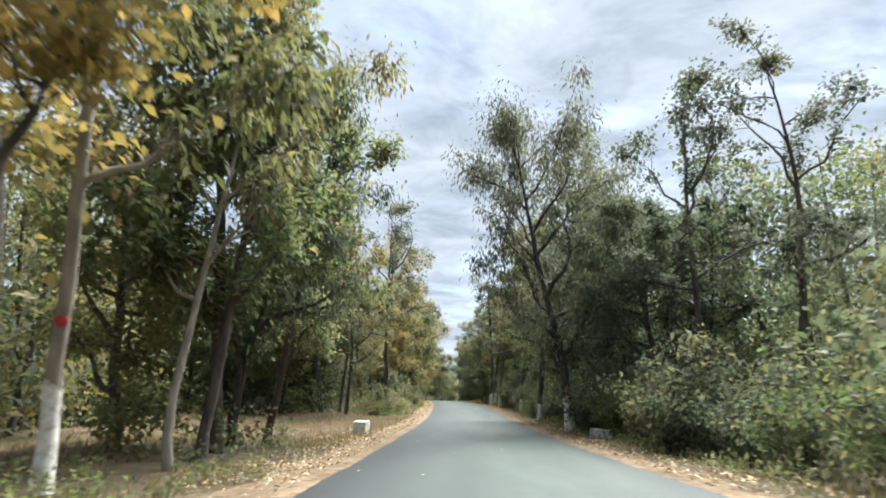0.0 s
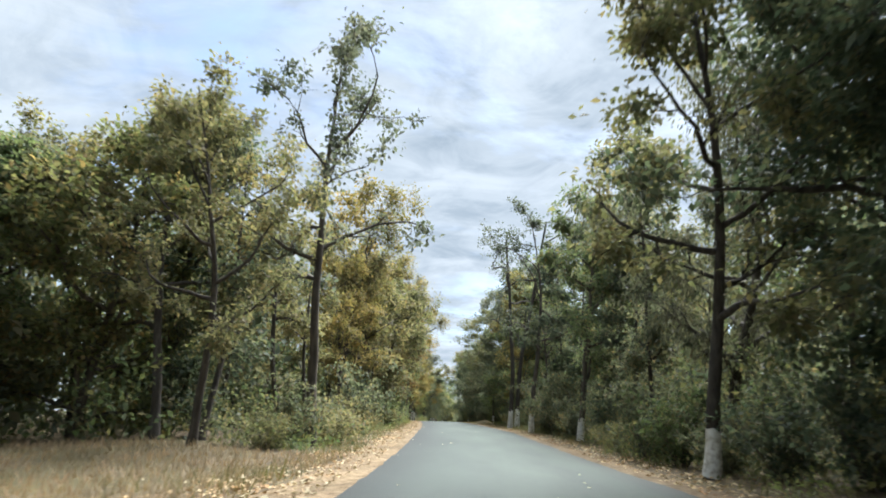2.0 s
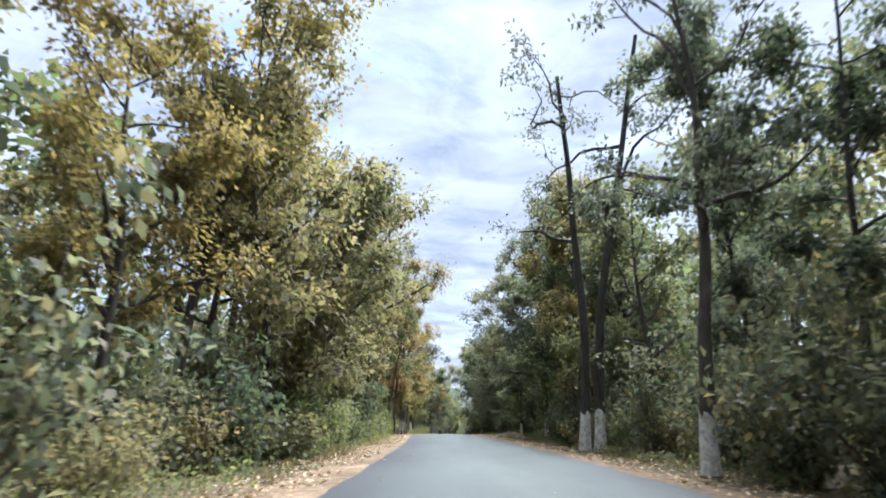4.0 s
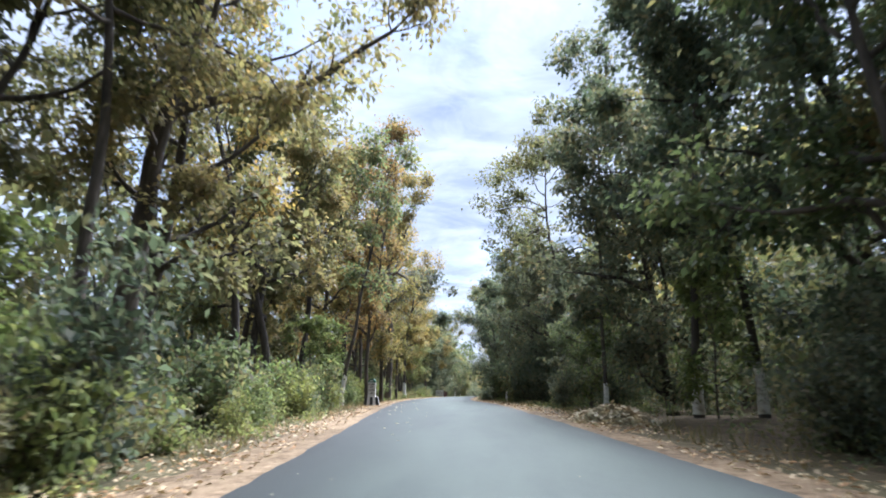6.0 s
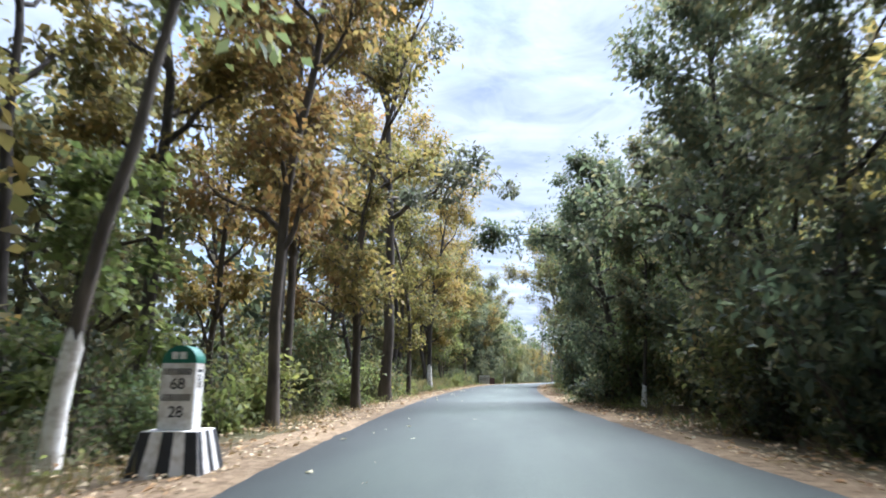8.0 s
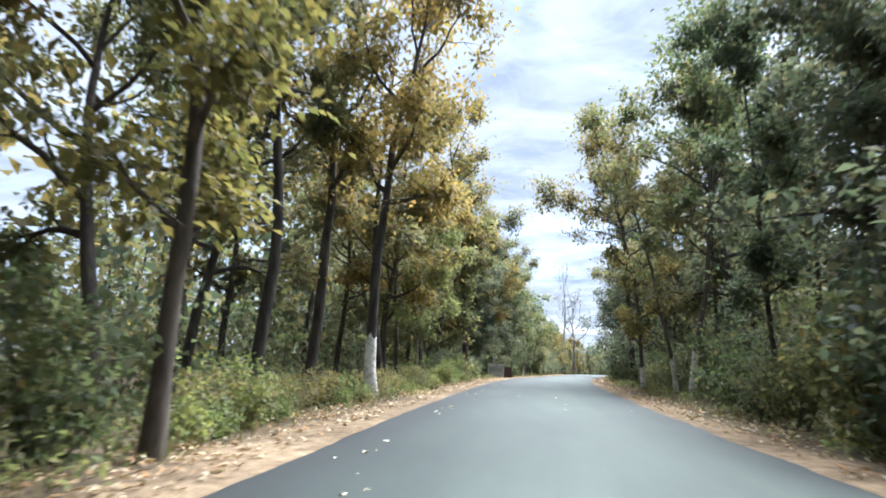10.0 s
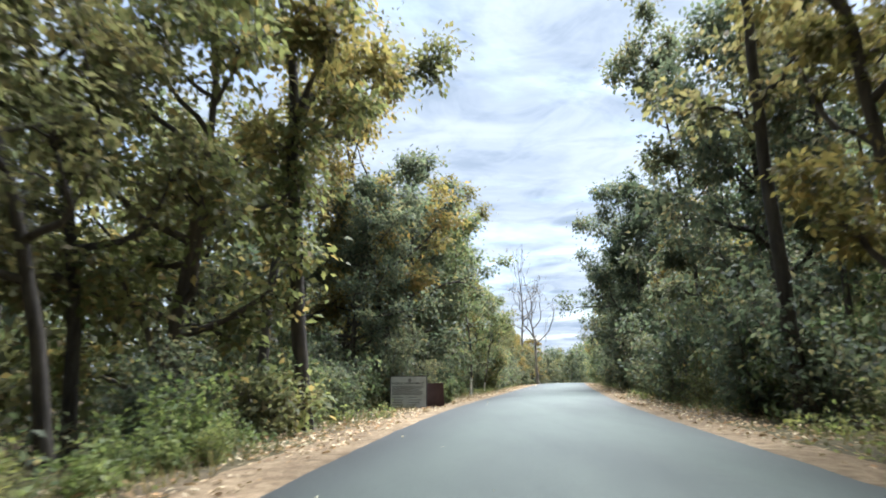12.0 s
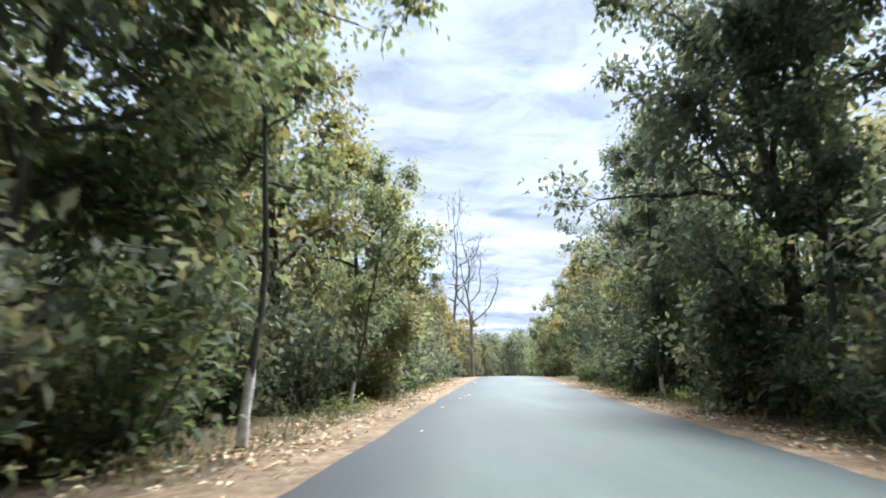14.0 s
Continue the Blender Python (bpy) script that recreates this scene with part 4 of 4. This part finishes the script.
def build_undergrowth():
    """Bushes and young growth filling the forest between the trunks, as one mass."""
    r = np.random.default_rng(17)
    got = {"dark": [], "green": [], "olive": [], "bright": []}
    for side in (-1, 1):
        for y in np.arange(-22, 345, 0.85):
            for lo, hi, tall, big, n, each in ((6.6, 10.5, 2.2 if side < 0 else 3.4, 0.19, 10 if side < 0 else 15, 18), (10.5, 17, 3.4 if side < 0 else 6.0, 0.3 if y > 14 else 0.2, 8 if side < 0 else 15, 13), (17, 30, 6.5, 0.55, 12, 9)):
                thin = side < 0 and 134 < y < 172 and lo < 10
                if lo < 10 and (y > 245 or r.uniform() < (0.3 if side < 0 else 0.05)):
                    continue
                yy = y + r.uniform(-1, 1)
                x = float(road_x(yy)) + side * r.uniform(lo, hi)
                if in_field(x, yy) or lo < 10 and hides(x, yy) or math.hypot(x - 2.9, yy - 88.2) < 4.5:
                    continue
                h = (0.7 if thin else tall) * r.uniform(0.35, 1.15)
                mid = np.stack([x + r.normal(0, 0.75, n), yy + r.normal(0, 0.75, n), float(ground_z(x, yy)) + h * r.uniform(0.05, 1.0, n)], 1)
                tone = ["dark", "green", "olive"][int(r.choice(3, p=[0.5, 0.3, 0.2]))]
                got[tone].append(leaf_quads(r, np.repeat(mid, each, 0), big, big * 0.55, 0.6, 0.3 if lo < 10 else 0.36))
    for side in (-1, 1):
        for y in np.arange(-22, 238, 0.42):
            yy = y + r.uniform(-0.4, 0.4)
            off = r.uniform(4.9, 9.5)
            x = float(road_x(yy)) + side * off
            if in_field(x, yy) or math.hypot(x - 2.7, yy - 87.2) < 3.4 or r.uniform() < 0.25 or abs(yy - 181.5) < 3 and side < 0 and off < 6:
                continue
            h = r.uniform(0.12, 0.3) + 0.09 * (off - 4.9)
            mid = np.stack([x + r.normal(0, 0.4, 9), yy + r.normal(0, 0.4, 9), float(ground_z(x, yy)) + h * r.uniform(0.1, 1.0, 9)], 1)
            low = leaf_quads(r, np.repeat(mid, 12, 0), 0.12, 0.06, 0.2, 0.13)
            low[:, :, 2] = np.maximum(low[:, :, 2], float(ground_z(x, yy)) - 0.02)
            got[["bright", "green", "olive"][int(r.choice(3, p=[0.35, 0.35, 0.3]))]].append(low)
    mass = tagged(new("undergrowth"), "thick undergrowth and low green plants between the trunks", "undergrowth", kind="stuff")
    for tone, some in got.items():
        tagged(part("foliage", quads("undergrowth_" + tone, np.concatenate(some), LEAF[tone]), mass), kind="stuff")


build_undergrowth()


def scatter(name, label, category, mat, x, y, size, flat, lift=0.012):
    """Leaves or chips lying on the ground at those places."""
    r = np.random.default_rng(len(x))
    n = len(x)
    z = np.maximum(ground_z(x, y), along(y, KNOT_Z) - 0.02) + lift
    base = np.stack([x, y, z], 1)
    an = r.uniform(0, 6.28, n)
    d = np.stack([np.cos(an), np.sin(an), r.uniform(0, flat, n)], 1)
    s = np.stack([-np.sin(an), np.cos(an), r.normal(0, flat, n)], 1)
    ln = size * r.uniform(0.6, 1.4, (n, 1))
    mid = base + d * ln * 0.5
    mid[:, 2] += ln[:, 0] * r.uniform(0.02, 0.25, n)
    q = np.stack([base, mid + s * ln * 0.27, base + d * ln, mid - s * ln * 0.27], 1)
    q[:, :, 2] = np.maximum(q[:, :, 2], z[:, None])
    return tagged(new(name, quads(name, q, mat)), label, category, kind="stuff")


def build_litter():
    r = np.random.default_rng(23)
    n = 46000
    y = r.uniform(-20, 235, n)
    left = r.uniform(0, 1, n) < 0.6
    off = np.where(left, -(3.45 + np.abs(r.normal(1.05, 0.7, n))), 3.4 + np.abs(r.normal(0.8, 0.7, n)))
    patch = np.sin(y * 0.9) * np.sin(y * 0.23 + 1) + r.uniform(-0.8, 1.2, n) > -0.2
    scatter("leaf_litter", "dry brown fallen leaves along the road shoulders", "leaf litter", LITTER, (road_x(y) + off)[patch], y[patch], 0.105, 0.35)
    n = 190
    y = np.concatenate([r.uniform(-20, 235, n), r.normal(94, 9, 60), r.normal(142, 10, 25)])
    off = r.triangular(-3.1, -2.6, 3.0, len(y))
    scatter("road_leaves", "pale dry leaves lying on the asphalt", "fallen leaves", PALE_LEAF, road_x(y) + off, y, 0.11, 0.1, 0.05)


build_litter()


def build_grass():
    r = np.random.default_rng(29)

    def blades(x, y, tall, wide):
        n = len(x)
        z = ground_z(x, y)
        an = r.uniform(0, 6.28, n)
        s = np.stack([np.cos(an), np.sin(an), 0 * an], 1) * wide / 2
        lean = r.normal(0, 0.35, (n, 2))
        h = tall * r.uniform(0.5, 1.3, n)
        base = np.stack([x, y, z], 1)
        tip = base + np.stack([lean[:, 0] * h, lean[:, 1] * h, h], 1)
        return np.stack([base - s, base + s, tip + s * 0.2, tip - s * 0.2], 1)

    n = 42000
    y = r.uniform(-24, 30, n)
    x = r.uniform(-26, -4.6, n)
    keep = np.array([in_field(a, b) for a, b in zip(x, y)])
    tagged(new("dry_grass", quads("dry_grass", blades(x[keep], y[keep], 0.2, 0.03), STRAW)), "short dry straw-coloured grass in a clearing", "grass", kind="stuff")
    n = 18000
    y = r.uniform(-20, 235, n)
    side = np.where(r.uniform(0, 1, n) < 0.55, -1, 1)
    off = side * (4.5 + np.abs(r.normal(0.5, 0.9, n)))
    tuft = np.sin(y * 2.1) + np.sin(y * 0.6 + 2) + r.uniform(-1, 1, n) > 0.1
    tagged(new("roadside_grass", quads("roadside_grass", blades((road_x(y) + off)[tuft], y[tuft], 0.32, 0.03), ROADSIDE_GRASS)), "tufts of half-dry green grass along the shoulder", "grass", kind="stuff")


build_grass()


# ---- stones, sign boards and the leaf heap ----
def plate(parent, name, corners, mat, u0, u1, v0, v1, proud=0.004, label=""):
    """A thin painted piece lying on a four-cornered face (lower left, lower right, upper right, upper left)."""
    c = [Vector(p) for p in corners]
    n = (c[1] - c[0]).cross(c[3] - c[0]).normalized()

    def at(u, v):
        return (c[0].lerp(c[1], u)).lerp(c[3].lerp(c[2], u), v)

    low = [at(u0, v0), at(u1, v0), at(u1, v1), at(u0, v1)]
    verts = [p - n * 0.002 for p in low] + [p + n * proud for p in low]
    faces = [(4, 5, 6, 7), (0, 1, 5, 4), (1, 2, 6, 5), (2, 3, 7, 6), (3, 0, 4, 7)]
    return part(name, mesh(name, verts, faces, mat), parent, label)


def lettering(text, size, mat, parent, m, name="lettering", label=""):
    curve = bpy.data.curves.new(name, "FONT")
    curve.body, curve.size, curve.align_x, curve.align_y, curve.extrude = text, size, "CENTER", "CENTER", 0.002
    curve.offset = 0.012 * size
    ob = bpy.data.objects.new(name, curve)
    me = bpy.data.meshes.new_from_object(ob)
    bpy.data.objects.remove(ob)
    me.materials.clear()
    me.materials.append(mat)
    got = part(name, me, parent, label)
    got.matrix_basis = m
    return got


def rough_block(name, sx, sy, sz, mat, parent, seed, label="", wear=0.02):
    """A hewn stone block with chipped, uneven edges."""
    bm = box_bm(sx, sy, sz)
    bmesh.ops.bevel(bm, geom=bm.edges[:], offset=0.03, segments=2, affect="EDGES", profile=0.5)
    bmesh.ops.subdivide_edges(bm, edges=bm.edges[:], cuts=2, use_grid_fill=True)
    for v in bm.verts:
        k = noise.noise_vector(v.co * 5 + Vector((seed, 0, 0)))
        v.co += k * wear
        if v.co.z > sz * 0.8 and noise.noise(Vector((v.co.x * 3, v.co.y * 3, seed))) > 0.1:
            v.co.z -= wear * 2.2
    return solid(name, bm, mat, parent, label)


def kilometre_stone(x, y, turn):
    ob = tagged(new("kilometre_stone"), "white kilometre stone with green dome and striped plinth", "milestone")
    pw, pd, ph, tw, td = 0.98, 0.78, 0.5, 0.74, 0.54
    plinth = solid("plinth", box_bm(pw, pd, ph + 0.1, (0, 0, -0.1), (tw / pw, td / pd)), STONE_WHITE, ob, "white plinth", 0.012)
    lo, hi = [(-pw / 2, -pd / 2), (pw / 2, -pd / 2), (pw / 2, pd / 2), (-pw / 2, pd / 2)], [(-tw / 2, -td / 2), (tw / 2, -td / 2), (tw / 2, td / 2), (-tw / 2, td / 2)]
    for k in range(4):
        a, b = k, (k + 1) % 4
        face = [(*lo[a], -0.1), (*lo[b], -0.1), (*hi[b], ph), (*hi[a], ph)]
        for u in (0.015, 0.415, 0.8):
            plate(plinth, "stripe", face, PAINT_BLACK, u, u + 0.19, 0.1, 0.985, label="black painted stripe")
    bw, bd, bh = 0.46, 0.25, 0.84
    body = solid("body", box_bm(bw, bd, bh, (0, 0, ph)), STONE_WHITE, ob, "white painted upright stone", 0.012)
    bm = bmesh.new()
    arc = [(math.cos(math.pi * i / 16) * (bw / 2 + 0.004), math.sin(math.pi * i / 16) * 0.225) for i in range(17)]
    front = [bm.verts.new((px, -bd / 2 - 0.003, ph + bh + pz)) for px, pz in arc]
    back = [bm.verts.new((px, bd / 2 + 0.003, ph + bh + pz)) for px, pz in arc]
    bm.faces.new(front[::-1])
    bm.faces.new(back)
    for i in range(16):
        bm.faces.new((front[i], front[i + 1], back[i + 1], back[i]))
    bm.faces.new((front[0], back[0], back[16], front[16]))
    bmesh.ops.recalc_face_normals(bm, faces=bm.faces[:])
    dome = solid("dome", bm, PAINT_GREEN, ob, "green painted rounded top")
    f = [(-bw / 2, -bd / 2, ph), (bw / 2, -bd / 2, ph), (bw / 2, -bd / 2, ph + bh), (-bw / 2, -bd / 2, ph + bh)]
    r = random.Random(4)
    for v, hgt in ((0.87, 0.1), (0.48, 0.105)):  # place names, as bars
        u = 0.07
        while u < 0.9:
            w = r.uniform(0.045, 0.075)
            plate(body, "name_bar", f, PAINT_BLACK, u, min(u + w, 0.93), v - hgt / 2, v + hgt / 2)
            u += w + 0.035
    face = Matrix(((1, 0, 0, 0), (0, 0, -1, 0), (0, 1, 0, 0), (0, 0, 0, 1)))
    for text, z in (("68", 0.57), ("28", 0.22)):
        lettering(text, 0.2, PAINT_BLACK, body, Matrix.Translation((0, -bd / 2 - 0.004, ph + z)) @ face, "number", "black painted number")
    s = [(bw / 2, -bd / 2, ph), (bw / 2, bd / 2, ph), (bw / 2, bd / 2, ph + bh), (bw / 2, -bd / 2, ph + bh)]
    for v0, v1, u0, u1 in ((0.62, 0.82, 0.3, 0.4), (0.62, 0.82, 0.55, 0.65), (0.86, 0.9, 0.25, 0.75)):
        plate(body, "side_bar", s, PAINT_BLACK, u0, u1, v0, v1)
    d = [(-0.1, -bd / 2 - 0.003, ph + bh + 0.05), (0.1, -bd / 2 - 0.003, ph + bh + 0.05), (0.1, -bd / 2 - 0.003, ph + bh + 0.14), (-0.1, -bd / 2 - 0.003, ph + bh + 0.14)]
    for u in (0.0, 0.55):
        plate(dome, "dome_bar", d, STONE_WHITE, u, u + 0.42, 0, 1)
    ob.matrix_basis = pose(x, y, float(ground_z(x, y)) + 0.06, 0, 0, turn)


kilometre_stone(-7.95, 105.8, 3)


def guard_stone(x, y, sx, sy, sz, turn, tilt, seed, label):
    ob = tagged(new("guard_stone"), label, "stone", "white guard stones")
    rough_block("block", sx, sy, sz, STONE_WHITE, ob, seed)
    ob.matrix_basis = pose(x, y, float(ground_z(x, y)) - 0.03, tilt[0], tilt[1], turn)


guard_stone(-5.15, 7.25, 0.55, 1.0, 0.66, -4, (0, 0), 3, "white painted square guard stone on the shoulder")
guard_stone(5.55, 6.75, 0.95, 0.45, 0.4, -20, (0, 4), 8, "broken white guard stone lying beside the road")


def notice_board():
    ob = tagged(new("notice_board"), "grey-white printed notice board on steel posts by the road", "sign")
    w, h, z0 = 1.46, 1.2, 0.07
    for px in (-0.58, 0.58):
        solid("post", box_bm(0.06, 0.05, h + z0 + 0.35, (px, 0.045, -0.3)), STEEL, ob, "dark steel post")
    panel = solid("panel", box_bm(w, 0.03, h, (0, 0, z0)), SIGN_WHITE, ob, "weathered grey-white sheet", 0.004)
    for sx, sz, ax, az in ((w + 0.06, 0.03, 0, z0 - 0.03), (w + 0.06, 0.03, 0, z0 + h), (0.03, h, -w / 2 - 0.015, z0), (0.03, h, w / 2 + 0.015, z0)):
        solid("frame", box_bm(sx, 0.045, sz, (ax, 0, az)), STEEL, ob, "dark steel edge")
    f = [(-w / 2, -0.015, z0), (w / 2, -0.015, z0), (w / 2, -0.015, z0 + h), (-w / 2, -0.015, z0 + h)]
    bm = bmesh.new()
    bmesh.ops.create_cone(bm, cap_ends=True, segments=20, radius1=0.075, radius2=0.075, depth=0.006, matrix=pose(0.05, -0.018, z0 + h * 0.885, 90))
    solid("emblem", bm, SIGN_GREY, panel, "round grey emblem")
    face = Matrix(((1, 0, 0, 0), (0, 0, -1, 0), (0, 1, 0, 0), (0, 0, 0, 1)))
    for word, at in (("WORKS", -0.47), ("DEPARTMENT", 0.225)):
        lettering(word, 0.115, PAINT_BLACK, panel, Matrix.Translation((at, -0.018, z0 + h * 0.775)) @ face @ Matrix.Diagonal((1.12, 1.05, 1, 1)), "heading", "dark printed heading")
    r = random.Random(6)
    for row in range(9):
        v = 0.69 - 0.035 * row
        plate(panel, "text_bar", f, SIGN_GREY, 0.04, r.uniform(0.8, 0.97), v - 0.0115, v + 0.0115, 0.003)
    for v in (0.33, 0.24, 0.16, 0.08):
        plate(panel, "text_bar", f, SIGN_GREY, 0.05, r.uniform(0.25, 0.4), v - 0.012, v + 0.012, 0.003)
        plate(panel, "text_bar", f, SIGN_GREY, 0.52, r.uniform(0.7, 0.92), v - 0.012, v + 0.012, 0.003)
    ob.matrix_basis = pose(-7.74, 182.28, float(ground_z(-7.74, 182.28)) + 0.02, -3, 1.2, -8)


def verge_stone(x, y, size, seed):
    """A dark uneven stone lying on the sandy shoulder."""
    r = np.random.default_rng(seed)
    bm = bmesh.new()
    bmesh.ops.create_icosphere(bm, subdivisions=2, radius=1.0)
    for v in bm.verts:
        f = 1 + 0.16 * r.normal()
        v.co = Vector((v.co.x * size * f, v.co.y * size * 0.75 * f, max(v.co.z * size * 0.55 * f, -size * 0.2)))
    ob = tagged(new("stone"), "dark weathered stone lying on the sandy shoulder", "stone", "stones on the shoulder")
    solid("rock", bm, BARK["dark"], ob)
    ob.matrix_basis = pose(x, y, float(ground_z(x, y)) + size * 0.12, 0, 0, seed * 50)


verge_stone(-10.25, 156.6, 0.3, 3)
verge_stone(-9.65, 157.0, 0.26, 4)


def red_board():
    ob = tagged(new("red_board"), "plain red-brown painted board standing beside the notice", "sign")
    solid("panel", box_bm(0.86, 0.025, 0.96, (-0.03, 0, 0.0)), SIGN_RED, ob, "faded red-brown sheet", 0.004)
    for px in (-0.32, 0.32):
        solid("post", box_bm(0.05, 0.05, 1.3, (px, 0.04, -0.3)), STEEL, ob, "dark steel post")
    ob.matrix_basis = pose(-6.72, 182.95, float(ground_z(-6.72, 182.95)) + 0.02, 0, 0, -8)


notice_board()
red_board()


def leaf_heap():
    x0, y0 = 2.3, 88.2
    ob = tagged(new("leaf_heap"), "raked heap of dry brown leaves on the roadside", "leaf heap")
    n = 26
    verts, faces = [], []

    def top(u, v):
        d = math.hypot(u / 2.6, v / 2.9)
        return max(0.0, 0.62 * (1 - d * d)) * (1 + 0.5 * noise.noise(Vector((u * 0.9, v * 0.9, 3)))) - 0.05

    for i in range(n):
        for j in range(n):
            u, v = -2.9 + 5.8 * i / (n - 1), -3.2 + 6.4 * j / (n - 1)
            verts.append((u, v, top(u, v) + 0.04 * noise.noise(Vector((u * 4, v * 4, 0)))))
    for i in range(n - 1):
        for j in range(n - 1):
            a = i * n + j
            faces.append((a, a + n, a + n + 1, a + 1))
    part("mound", mesh("mound", verts, faces, FLOOR, True), ob)
    r = np.random.default_rng(31)
    uv = r.uniform(-1, 1, (13000, 2)) * (2.7, 3.0)
    uv = uv[np.hypot(uv[:, 0] / 2.7, uv[:, 1] / 3.0) < 1][:4200]
    at = np.array([(u, v, top(u, v) + 0.03) for u, v in uv])
    n = len(at)
    an = r.uniform(0, 6.28, n)
    d = np.stack([np.cos(an), np.sin(an), r.normal(0, 0.3, n)], 1) * r.uniform(0.2, 0.42, (n, 1))
    side = np.stack([-np.sin(an), np.cos(an), r.normal(0, 0.45, n)], 1) * r.uniform(0.05, 0.1, (n, 1))
    fold = np.array((0, 0, 1.0)) * r.uniform(0.01, 0.06, (n, 1))
    q = np.stack([at, at + d * 0.5 + side + fold, at + d, at + d * 0.5 - side + fold], 1)
    part("leaves", quads("heap_leaves", q, HEAP_LEAF), ob, "dry curled brown leaves")
    ob.matrix_basis = pose(x0, y0, float(ground_z(x0, y0)) + 0.02, 0, 0, 10) @ Matrix.Diagonal((0.46, 0.72, 0.62, 1))


leaf_heap()
